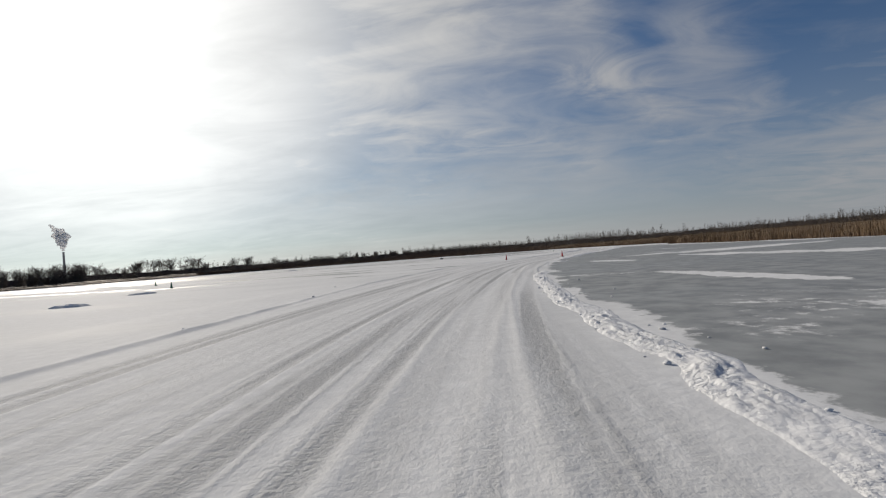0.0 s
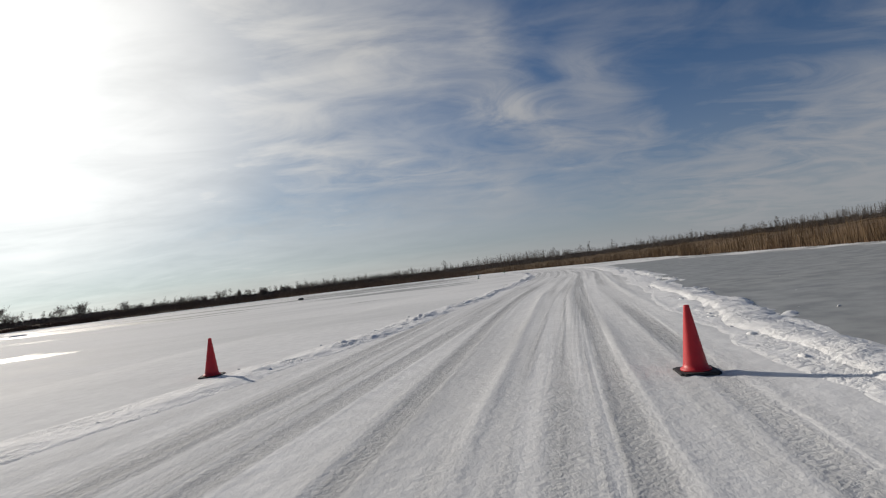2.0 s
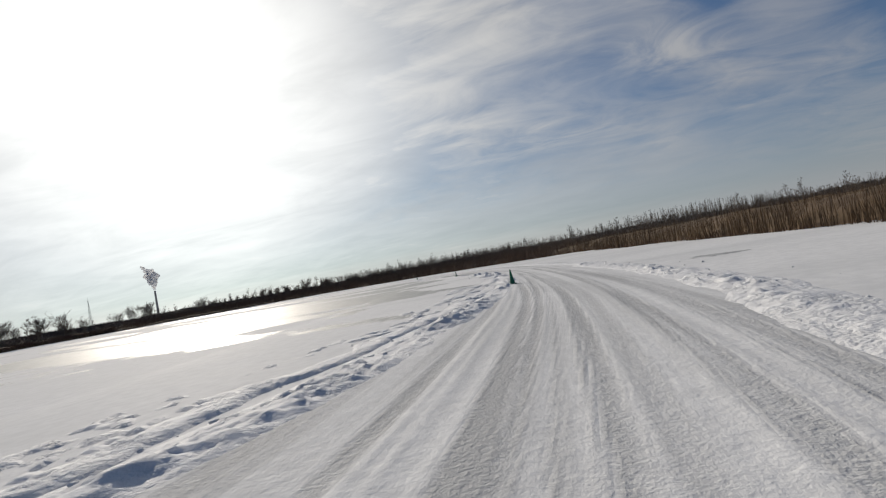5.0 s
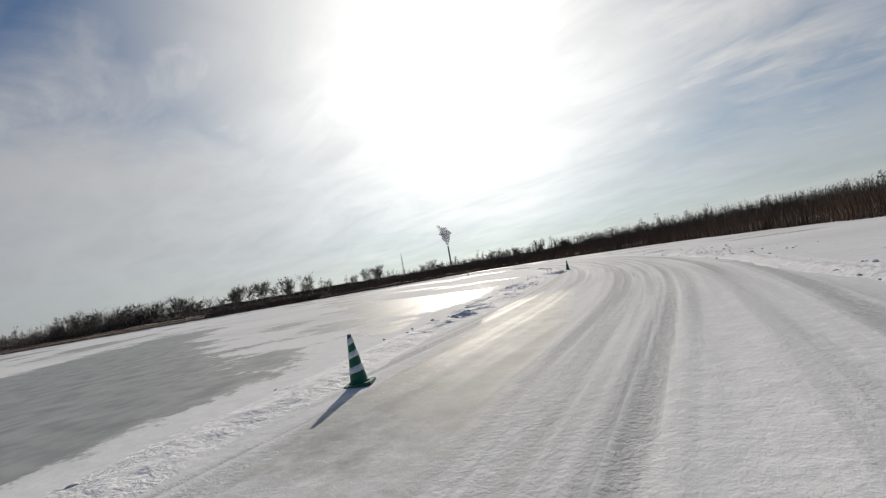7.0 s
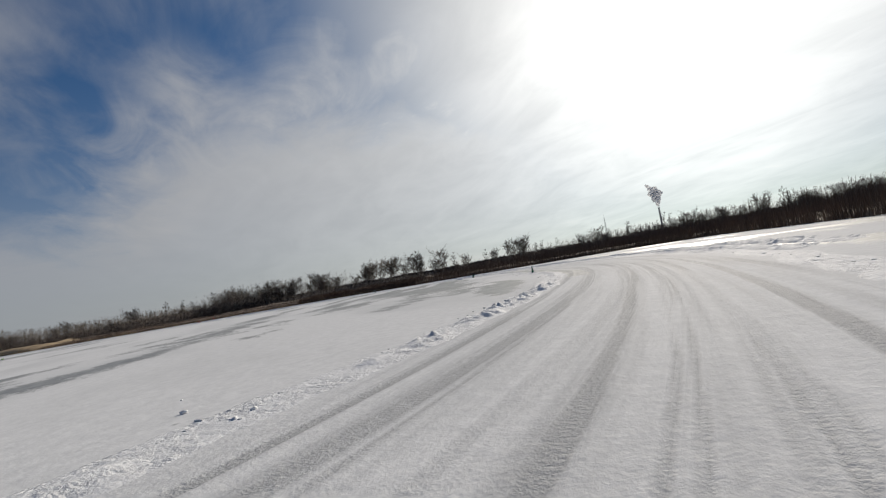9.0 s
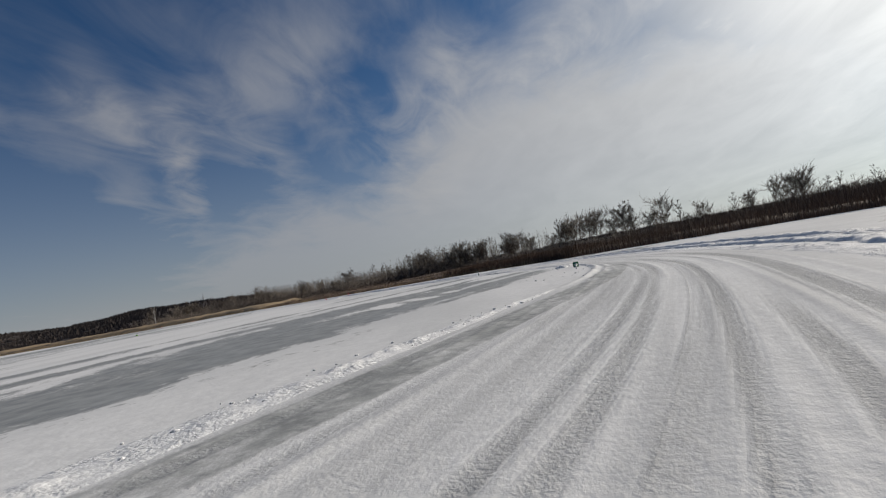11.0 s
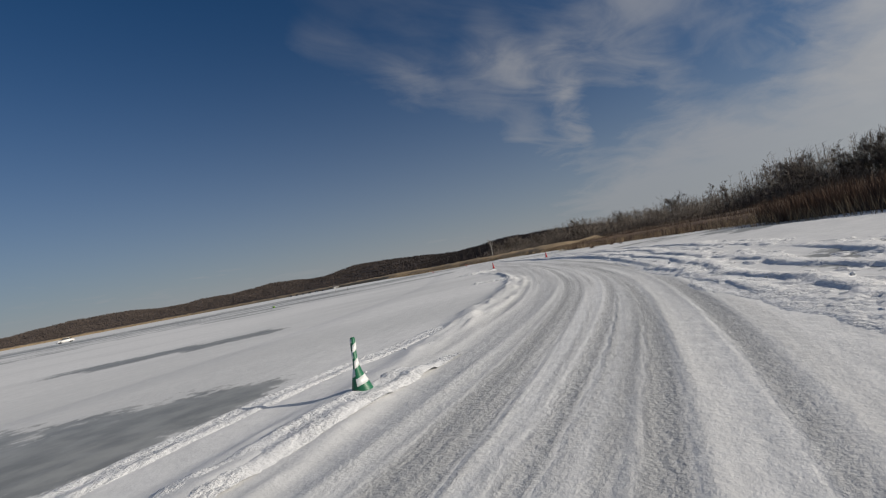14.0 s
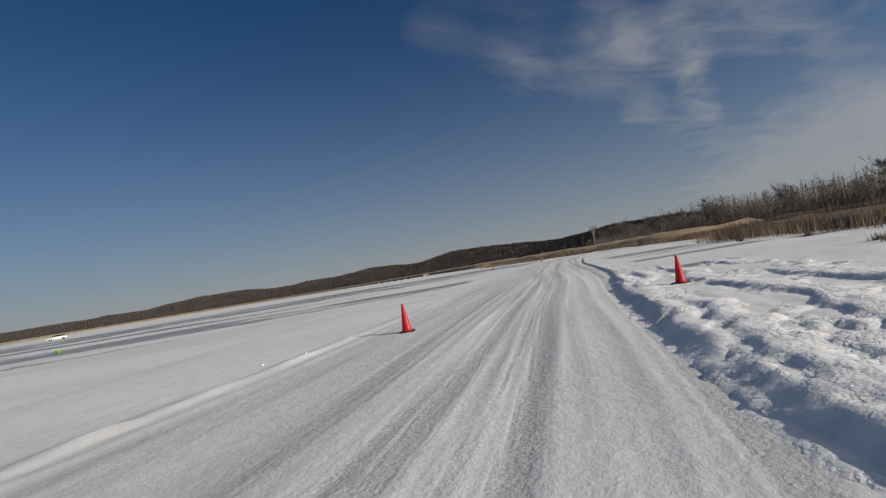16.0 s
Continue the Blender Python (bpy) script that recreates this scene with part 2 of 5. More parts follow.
# ---------------------------------------------------------------- the plan
# middle line of the driven track, with the widths to its banks at either side
TRACK_A = [
    (-0.3, -30, 6.6, 2), (-0.15, -14, 6.6, 2), (0.0, 0.0, 6.6, 1.7), (0.4, 14.4, 6.2, 1.7), (2.0, 28.2, 6.7, 2.1), (5.0, 41.7, 6.9, 2.1),
    (9.2, 55.2, 5.9, 2), (14.5, 68.7, 4.4, 2.2), (20.4, 82.1, 4.2, 2.5), (26.1, 95.4, 4.4, 2.2), (30.9, 108.5, 4.8, 2.2), (34.6, 121.5, 5, 2.3),
    (36.9, 134.7, 4.5, 2.4), (37.8, 148.2, 2.7, 2.3), (37.2, 162.0, 1.9, 2.2), (35.5, 175.9, 2.3, 2.2), (32.6, 189.5, 4.2, 2.2), (28.5, 202.8, 5.5, 2.4),
    (22.9, 215.4, 5.6, 2.2), (16.2, 227.0, 4.8, 2.2), (8.8, 237.9, 5.2, 2.4),
]
TRACK_B = [
    (0.7, 247.6, 5, 2.6), (-7.9, 255.9, 4.7, 2.8), (-16.8, 262.9, 5, 2.9), (-26.2, 268.3, 5.6, 3), (-35.9, 272.5, 5.4, 2.8), (-46.2, 275.6, 4.0, 2.6),
    (-56.5, 276.9, 2.8, 2.4), (-67.3, 276.6, 2.3, 2.6), (-78.0, 274.7, 3.0, 2.8), (-88.5, 270.8, 3.1, 2.6), (-98.5, 265.1, 3.5, 1.3),
    (-108.1, 257.9, 3.5, 1.3), (-117.2, 250.0, 4.3, 1.4), (-125.6, 241.5, 5.6, 1.3), (-134.1, 231.6, 5, 1.4), (-142.8, 221.9, 5.4, 2),
    (-160.6, 201, 5.8, 2.4), (-190.6, 169.7, 5, 3), (-235.3, 125.2, 5, 4),
]
# the shore of the lake, from the south-east round the north to the west
# (third number: how far behind the shore the trees begin)
SHORE_A = [
    (70, -80, 300), (50, -11, 300), (41, 35, 300), (40, 62, 290), (43, 90, 270), (46, 105, 260), (50, 118, 250), (54, 132, 235), (50, 165, 210),
    (48, 178, 195), (47, 190, 185), (44, 212, 170), (35, 230, 160), (17, 257, 145), (-4, 279, 130), (-37, 303, 105), (-56, 312, 90), (-71, 308, 80),
    (-95, 291, 70), (-113, 276, 60), (-124, 265, 55), (-147, 247, 50), (-165, 222, 46), (-177, 208, 44), (-198, 194, 42)]
SHORE_B = [
    (-224, 148, 42), (-233, 103, 45), (-250, 50, 55), (-300, -40, 80), (-350, -200, 80), (-360, -400, 80), (-270, -620, 80),
    (-50, -730, 80), (220, -690, 80), (330, -430, 80), (220, -170, 80), (110, -110, 200)]

trk_s, trk, trk_way = along(TRACK_A + TRACK_B, 0.4)
shore_s, shore, shore_way = along(SHORE_A + SHORE_B, 2.0)


def blot(x, y, cx, cy, long, wide, turn):
    """1 inside a soft oval patch, 0 outside."""
    c, s = math.cos(radians(turn)), math.sin(radians(turn))
    u, v = (x - cx) * c + (y - cy) * s, -(x - cx) * s + (y - cy) * c
    return smooth(1.25, 0.7, np.hypot(u / long, v / wide) + 1.1 * (fbm(x / 3.5, y / 3.5, 4, 77) - 0.5))


def beside(x, y, first, last):
    """Signed distance left of the track's middle line over a stretch of it."""
    line = trk[first:last:8]
    ways = trk_way[first:last:8]
    best, out = np.full(x.shape, 1e9), np.zeros(x.shape)
    for (px, py, _, _), (wx, wy) in zip(line, ways):
        d = (x - px) ** 2 + (y - py) ** 2
        side = (x - px) * -wy + (y - py) * wx
        near = d < best
        best, out = np.where(near, d, best), np.where(near, side, out)
    return out


def ice_field(x, y):
    """How much bare ice shows through the snow, 0 to 1, over the lake."""
    c, s = math.cos(radians(157)), math.sin(radians(157))
    u, v = x * c + y * s, -x * s + y * c
    bands = fbm(u / 36, v / 5.0, 3, 3) * 0.65 + fbm(u / 9, v / 2.6, 3, 9) * 0.35
    side = beside(x, y, 0, 690)
    early = smooth(125, 100, y)
    ragged = side + (2.4 * (fbm(x / 5.0, y / 5.0, 3, 66) - 0.45) + 2.6 * (fbm(x / 1.4, y / 1.4, 3, 67) - 0.5)) * smooth(4, 16, y) + 0.7 * smooth(39, 47, y) * smooth(64, 56, y)
    east = smooth(-0.6, -3.4, ragged) * early * smooth(43, 36, x)
    cover = 0.43 + 0 * x
    cover = np.maximum(cover, east * (0.70 + 0.14 * smooth(60, 75, y)))
    cover = cover - 0.42 * blot(x, y, 10.4, 34.6, 3.2, 0.8, 105) - 0.45 * blot(x, y, 24, 44, 9, 2.6, 10) - 0.38 * blot(x, y, 8.6, 15.2, 3.4, 0.7, 100) - 0.40 * blot(x, y, 19, 31, 7, 1.6, 112)
    cover = cover - 0.20 * smooth(2, 8, side) * early
    cover = cover + 0.26 * blot(x, y, 9, 172, 19, 30, 5)
    cover = cover + 0.13 * blot(x, y, -34, 254.5, 22, 4.0, 155) + 0.10 * blot(x, y, -57, 265.5, 13, 2.0, 162) + 0.20 * blot(x, y, -110, 110, 120, 36, 157)
    cover = cover - 0.24 * blot(x, y, -100, 238, 36, 20, 120)
    cover = cover + 0.40 * blot(x, y, -93.5, 248.3, 5, 1.6, 150)
    cover = cover - 0.34 * blot(x, y, -61, 266, 11, 0.9, 153) - 0.30 * blot(x, y, -67, 255, 16, 1.3, 155)
    cover = cover - 0.22 * blot(x, y, -80.5, 265.2, 6.5, 2.2, 155) - 0.26 * blot(x, y, -75, 267.8, 4.5, 2.2, 155) - 0.22 * blot(x, y, -124, 218, 14, 11, 0)
    cover = cover - 0.30 * blot(x, y, 47, 185, 12, 44, 8)
    # none on the land behind the shore
    best, inland = np.full(x.shape, 1e12), np.zeros(x.shape)
    for (px, py, _), (wx, wy) in zip(shore[::8], shore_way[::8]):
        d = (x - px) ** 2 + (y - py) ** 2
        near = d < best
        best, inland = np.where(near, d, best), np.where(near, (x - px) * wy - (y - py) * wx, inland)
    return smooth(0.36, 0.66, bands + cover - 0.5) * smooth(2.0, -1.0, inland)


# ---------------------------------------------------------------- materials
def lake_material():
    m, n, b = material("snow_and_ice")
    at = n.add("ShaderNodeTexCoord").outputs["Object"]
    ice0 = n.add("ShaderNodeAttribute", attribute_name="ice").outputs["Fac"]
    rut = n.add("ShaderNodeAttribute", attribute_name="rut").outputs["Fac"]
    packed = n.add("ShaderNodeAttribute", attribute_name="packed").outputs["Fac"]
    lane = n.add("ShaderNodeAttribute", attribute_name="lane").outputs["Fac"]
    run = n.add("ShaderNodeAttribute", attribute_name="run").outputs["Fac"]
    strip = n.add("ShaderNodeCombineXYZ")
    n.put(strip.inputs[0], lane)
    n.put(strip.inputs[1], n.math("MULTIPLY", run, 0.035))
    scratch = n.math("ADD", n.math("MULTIPLY", n.noise(strip.outputs[0], 1.45, 2.0, 0.5), 0.62), n.math("MULTIPLY", n.noise(strip.outputs[0], 4.2, 3.0, 0.55), 0.38))
    strip2 = n.add("ShaderNodeCombineXYZ")
    n.put(strip2.inputs[0], lane)
    n.put(strip2.inputs[1], n.math("MULTIPLY", run, 0.35))
    tread = n.noise(strip2.outputs[0], 11.0, 5.0, 0.75)
    edge = n.noise(at, 0.55, 6.0, 0.65)
    crumb = n.noise(at, 3.2, 6.0, 0.7)
    fine = n.noise(at, 9.0, 4.0, 0.6)
    grain = n.noise(at, 60.0, 3.0, 0.6)
    rag = n.math("ADD", n.math("MULTIPLY", n.math("SUBTRACT", edge, 0.5), 1.1), n.math("MULTIPLY", n.math("SUBTRACT", crumb, 0.5), 1.3))
    ice = n.ramp(n.math("ADD", ice0, n.math("MULTIPLY", rag, n.math("SUBTRACT", 1.0, n.math("MULTIPLY", packed, 0.65)))), 0.38, 0.62)
    snow = n.mix(n.ramp(crumb, 0.3, 0.7), (0.68, 0.686, 0.69, 1), (0.78, 0.785, 0.788, 1))
    dark = n.ramp(n.math("ADD", n.math("MULTIPLY", scratch, 0.78), n.math("MULTIPLY", tread, 0.22)), 0.42, 0.62)
    grit = n.noise(at, 22.0, 4.0, 0.65)
    worn = n.math("ADD", n.math("MULTIPLY", rut, n.ramp(n.math("ADD", n.math("MULTIPLY", grit, 0.4), n.math("MULTIPLY", tread, 0.6)), 0.36, 0.62, 0.6, 1.0)), n.math("MULTIPLY", n.math("MULTIPLY", n.math("MULTIPLY", dark, packed), n.ramp(crumb, 0.35, 0.6, 0.55, 1.0)), 0.62), clamp=True)
    glaze = n.ramp(n.noise(n.mapping(at, (0.35, 1.0, 1.0), (0, 0, radians(-23))), 0.11, 4.0, 0.6), 0.42, 0.68)
    glaze = n.math("MULTIPLY", glaze, n.math("SUBTRACT", 1.0, packed))
    snow = n.mix(n.math("MULTIPLY", glaze, 0.6), snow, (0.555, 0.566, 0.57, 1))
    snow = n.mix(worn, snow, (0.46, 0.466, 0.472, 1))
    iced = n.mix(n.ramp(n.noise(at, 1.3, 5.0, 0.6), 0.3, 0.7), (0.225, 0.236, 0.238, 1), (0.36, 0.371, 0.368, 1))
    n.put(b.inputs["Base Color"], n.mix(ice, snow, iced))
    rough = n.math("ADD", n.math("MULTIPLY", ice, -0.27), n.math("SUBTRACT", 0.78, n.math("MULTIPLY", glaze, 0.10)))
    rough = n.math("ADD", rough, n.math("ADD", n.math("MULTIPLY", worn, -0.10), n.math("MULTIPLY", n.math("MULTIPLY", ice, packed), 0.2)))
    n.put(b.inputs["Roughness"], n.math("ADD", rough, n.math("MULTIPLY", grain, 0.12)))
    b.inputs["IOR"].default_value = 1.31
    n.put(b.inputs["Specular IOR Level"], n.math("MULTIPLY_ADD", ice, 0.33, 0.05))
    h = n.math("ADD", n.math("MULTIPLY", fine, 0.65), n.math("MULTIPLY", grain, 0.05))
    h = n.math("ADD", h, n.math("ADD", crumb, n.math("MULTIPLY", n.math("MULTIPLY", grit, n.math("MULTIPLY_ADD", rut, 1.0, n.math("MULTIPLY", packed, 0.25))), 1.2)))
    calm = n.math("ADD", 0.27, n.math("MULTIPLY", packed, 0.13))
    first = n.bump(h, n.math("MULTIPLY", calm, n.math("SUBTRACT", 1.0, n.math("MULTIPLY", ice, 0.9))), 0.035)
    lugs = n.add("ShaderNodeCombineXYZ")
    n.put(lugs.inputs[0], n.math("MULTIPLY", lane, 1.5))
    n.put(lugs.inputs[1], n.math("MULTIPLY", run, 2.2))
    lug = n.noise(lugs.outputs[0], 7.0, 2.0, 0.5)
    lines = n.math("ADD", n.math("MULTIPLY", scratch, 1.0), n.math("ADD", n.math("MULTIPLY", tread, 0.45), n.math("MULTIPLY", n.math("MULTIPLY", lug, rut), 0.8)))
    n.put(b.inputs["Normal"], n.bump(n.math("MULTIPLY", lines, packed), 0.42, 0.03, first))
    return m


M_LAKE = lake_material()


def loose_snow():
    """Broken snow: angular crumbs of several sizes."""
    m, n, b = material("loose_snow")
    at = n.add("ShaderNodeTexCoord").outputs["Object"]
    bent = n.vmath("ADD", at, n.vmath("MULTIPLY", n.noise(at, 6.0, 3.0, 0.6, color=True), (0.10, 0.10, 0.10)))
    sizes = []
    for scale in (7.0, 17.0):
        cell = n.add("ShaderNodeTexVoronoi")
        n.put(cell.inputs["Vector"], bent)
        n.put(cell.inputs["Scale"], scale)
        sizes.append(cell.outputs["Distance"])
    f = n.noise(at, 40.0, 4.0, 0.65)
    h = n.math("ADD", n.math("MULTIPLY", sizes[0], -0.7), n.math("MULTIPLY", sizes[1], -0.4))
    h = n.math("ADD", h, n.math("MULTIPLY", f, 0.5))
    n.put(b.inputs["Base Color"], n.mix(n.ramp(n.noise(at, 3.0, 5.0), 0.3, 0.7), (0.69, 0.697, 0.708, 1), (0.80, 0.806, 0.814, 1)))
    b.inputs["Roughness"].default_value = 0.85
    b.inputs["IOR"].default_value = 1.31
    n.put(b.inputs["Normal"], n.bump(h, n.ramp(n.noise(at, 1.1, 4.0), 0.36, 0.62, 0.30, 0.78), 0.045))
    return m


M_SNOW = loose_snow()


def strands(name, dark, light, rough=0.85, scale=0.25):
    m, n, b = material(name)
    at = n.add("ShaderNodeTexCoord").outputs["Object"]
    isl = n.add("ShaderNodeNewGeometry").outputs["Random Per Island"]
    f = n.math("ADD", n.math("MULTIPLY", n.noise(at, scale, 4.0), 0.6), n.math("MULTIPLY", isl, 0.4))
    n.put(b.inputs["Base Color"], n.mix(n.ramp(f, 0.25, 0.75), dark + (1,), light + (1,)))
    b.inputs["Roughness"].default_value = rough
    return m


M_REED = strands("dry_reed", (0.07, 0.043, 0.021), (0.165, 0.102, 0.048), scale=0.6)
M_PALE_REED = strands("pale_dry_reed", (0.18, 0.125, 0.07), (0.40, 0.30, 0.18))
M_BARK = strands("grey_bark", (0.085, 0.074, 0.065), (0.18, 0.155, 0.135))
M_TWIG = strands("bare_twigs", (0.085, 0.070, 0.058), (0.19, 0.155, 0.125))
# north-shore reed: its own brown, with some backlit darkness put into the colour
M_BROWN_BACKLIT_REED = strands("brown_backlit_reed", (0.055, 0.034, 0.024), (0.17, 0.105, 0.062))
M_SCRUB = strands("brown_scrub", (0.07, 0.048, 0.033), (0.17, 0.115, 0.075))
M_BUSH = strands("reddish_brown_bush", (0.045, 0.026, 0.018), (0.15, 0.082, 0.046))
M_HILL = strands("wooded_hill", (0.05, 0.039, 0.035), (0.075, 0.058, 0.05), scale=0.03)

# ---------------------------------------------------------------- the lake and the track
def axis(lo, hi, step, far):
    """Even steps from lo to hi, then ever longer ones out to far on both sides."""
    mid = np.arange(lo, hi + step, step)
    grow = [step]
    while sum(grow) < far:
        grow.append(grow[-1] * 1.22)
    out = np.cumsum(grow)
    return np.r_[(lo - out)[::-1], mid, mid[-1] + out]


gx, gy = axis(-225, 75, 1.4, 4300), axis(-15, 315, 1.4, 4300)
GX, GY = np.meshgrid(gx, gy)
gz = -0.012 + 0.02 * (fbm(GX / 9, GY / 5, 3, 21) - 0.5)
me = mesh_from("ground", np.stack([GX.ravel(), GY.ravel(), gz.ravel()], 1), grid_faces(len(gy), len(gx)), M_LAKE)
float_attribute(me, "ice", ice_field(GX, GY))
for empty in ("rut", "packed", "lane", "run"):
    float_attribute(me, empty, np.zeros(GX.size))
tagged(new("ground", me), "frozen lake with wind-blown snow and bare grey ice", "ground", kind="structure")

# across the track: left is positive here
across = np.r_[np.linspace(-15, -4.5, 44), np.linspace(-4.44, 7.2, 224), np.linspace(7.3, 14, 26)]


# wheel tracks: place across the lane, half width, depth
lay = np.random.RandomState(17)
WHEELS = [(a, h, d) for a, h, d in zip(np.r_[np.linspace(-1.9, 2.6, 10) + lay.normal(0, 0.13, 10), lay.uniform(2.2, 6.2, 6)],
                                       lay.uniform(0.10, 0.21, 16), lay.uniform(0.55, 1.0, 16))]
WHEELS += [(a, 0.035, d) for a, d in zip(lay.uniform(-2.2, 3.6, 7), lay.uniform(0.5, 0.8, 7))]
# lines of snow squeezed up between the wheel tracks: place across the lane, height
CRESTS = [(-1.75, 0.020), (-1.05, 0.030), (-0.35, 0.022), (0.45, 0.032), (1.15, 0.024), (1.95, 0.030), (2.9, 0.030), (4.3, 0.022), (5.4, 0.018)]


def shape(S, A, lw, rw):
    """Height of the driven snow, its wheel tracks and the ground beside it, without the banks."""
    drift = 1.0 * (fbm(S / 45, A * 0 + 1.5, 2, 31) - 0.5) * 3
    lane = A + drift
    inside = smooth(0.4, -0.5, A - lw) * smooth(0.4, -0.5, -A - rw)
    wave = fbm(lane / 0.9, S / 60, 3, 40) - 0.5
    tread = fbm(lane / 0.3, S / 0.9, 2, 55) - 0.5
    lumps = fbm(A / 0.32, S / 0.5, 3, 60) - 0.5
    z = 0.05 + inside * (0.020 * wave + 0.006 * tread)
    rut, dip, lift = 0 * lane, 0 * lane, 0 * lane
    driven = inside * (1 - smooth(2.5, 3.3, A + 0.6 * (fbm(S / 11, A * 0, 2, 44) - 0.5)) * smooth(398, 415, S))
    for k, (at, half, deep) in enumerate(WHEELS):
        path = at + (1.5 if k % 3 else 3.2) * (fbm(S / 52, S * 0, 2, 130 + k) - 0.5) + 0.10 * (fbm(S / 9, S * 0, 2, 150 + k) - 0.5)
        d = np.abs(lane - path) + 0.03 * (fbm(S / 0.35, lane / 0.3, 2, 170 + k) - 0.5)
        force = deep * (1.0 if k % 3 else 0.6) * smooth(0.27, 0.50, fbm(S / (16 if half > 0.05 else 6), S * 0, 3, 190 + k)) * (0.7 + 0.6 * fbm(S / 3.0, lane * 0, 2, 210 + k))
        bed = smooth(half + 0.035, half - 0.035, d) * force
        rut = np.maximum(rut, bed)
        lift = np.maximum(lift, force * (0.009 if half > 0.05 else 0.006) * np.exp(-((d - half - 0.06) / 0.05) ** 2))
        dip = np.maximum(dip, (0.015 if half > 0.05 else 0.010) * bed)
    for k, (at, high) in enumerate(CRESTS):
        path = at + (1.6 if k % 2 else 2.6) * (fbm(S / 50, S * 0, 2, 330 + k) - 0.5) + 0.08 * (fbm(S / 5, S * 0, 2, 350 + k) - 0.5)
        d = lane - path
        force = smooth(0.36, 0.56, fbm(S / 20, S * 0, 3, 370 + k)) * (0.55 + 0.9 * fbm(S / 1.2, lane / 0.3, 2, 390 + k))
        lift = np.maximum(lift, 0.75 * high * force * (0.5 * np.exp(-(d / 0.075) ** 2) + 0.35 * np.exp(-(d / 0.18) ** 2)))
        rut = rut * (1 - 0.8 * force * np.exp(-(d / 0.08) ** 2))
    z = z + driven * (lift - dip)
    rut = rut * driven
    wob = 0.9 * (fbm(S / 6, A * 0, 3, 80) - 0.5)
    # snow pushed up smoothly along the edges
    inner = 0.85 * smooth(88, 74, S) + smooth(338, 352, S) * smooth(470, 440, S)
    at = A - lw - 0.22 - 0.5 * wob
    high = (0.035 + 0.075 * fbm(S / 4, A * 0, 3, 84)) * (0.6 + 0.8 * fbm(S / 0.5, A / 0.3, 3, 86))
    broad = 0.11 + 0.14 * fbm(S / 7, A * 0, 2, 88) + 0.20 * smooth(385, 400, S) * smooth(424, 414, S) + 0.10 * smooth(424, 434, S)
    high = high * (1 + 0.7 * smooth(395, 408, S) * smooth(432, 420, S) + 0.7 * smooth(340, 350, S) * smooth(375, 364, S)) * (0.55 + 0.9 * fbm(S / 1.3, A * 0, 3, 89)) * (0.75 + 0.5 * smooth(0.5, 0.6, fbm(S / 0.8, A / 0.5, 3, 87)) * smooth(345, 390, S))
    z = z + inner * high * np.exp(-(at / broad) ** 2) + inner * 0.4 * high * np.exp(-((at + 0.55) / 0.16) ** 2) * smooth(0.4, 0.6, fbm(S / 8, A * 0, 2, 91))
    outer = smooth(82, 72, S) * smooth(54, 62, S)
    at = -A - rw - 0.15 - 0.4 * wob
    z = z + outer * 0.5 * high * np.exp(-(at / (0.4 * broad)) ** 2) * smooth(0.3, 0.5, fbm(S / 5, A * 0, 2, 92)) + outer * 0.03 * lumps * smooth(1.1, 0.3, np.abs(at - 0.4))
    # undisturbed deep snow that ends in a step at the outer edge of the last straight
    step_in = smooth(395, 420, S)
    z = z + step_in * 0.115 * smooth(0.0, 0.30, -A - rw - 0.35 * wob) * (0.85 + 0.35 * lumps)
    return z, lane, rut, inside, wob, lumps


SS, AA = np.meshgrid(trk_s, across, indexing="ij")
LW, RW = trk[:, 2][:, None], trk[:, 3][:, None]
nx, ny = -trk_way[:, 1][:, None], trk_way[:, 0][:, None]
X, Y = trk[:, 0][:, None] + nx * AA, trk[:, 1][:, None] + ny * AA
z, lane, rut, inside, wob, lumps = shape(SS, AA, LW, RW)
rim = smooth(14.0, 9.5, AA) * smooth(-15.0, -11.5, AA)
outside = 1 - inside
z = z * rim - 0.10 * (1 - rim) + outside * rim * 0.02 * lumps
me = mesh_from("track", np.stack([X.ravel(), Y.ravel(), z.ravel()], 1), grid_faces(len(trk_s), len(across))[:, ::-1], M_LAKE)
clear = smooth(0.9 - 0.9 * smooth(145, 125, SS), 3.0 - 1.6 * smooth(145, 125, SS), np.maximum(AA - LW, -AA - RW))
swept = smooth(0.25, 0.0, np.abs(AA - LW + 0.9 + 0.5 * wob) - 0.55) * smooth(300, 310, SS) * smooth(376, 350, SS)
swept = swept + 1.2 * smooth(0.9, 0.0, np.abs(AA - LW + 1.7 + 0.8 * wob) - 0.75) * smooth(222, 232, SS) * smooth(250, 240, SS)
float_attribute(me, "ice", np.maximum(ice_field(X, Y) * clear, swept * 0.53))
loose = (smooth(88, 74, SS) + smooth(338, 352, SS)) * smooth(0.75, 0.3, np.abs(AA - LW + 0.15 - 0.5 * wob))
float_attribute(me, "packed", inside * (1 - 0.9 * loose))
float_attribute(me, "lane", lane)
float_attribute(me, "run", SS)
slick = 0.32 * inside * smooth(320, 345, SS) * smooth(1.6, 2.4, AA) * (0.6 + 0.8 * fbm(AA / 1.2, SS / 14, 2, 48))
float_attribute(me, "rut", np.maximum(rut, slick))
tagged(new("track", me), "snow-covered ice track rutted by tyres, with low ploughed snow banks", "track", kind="structure")



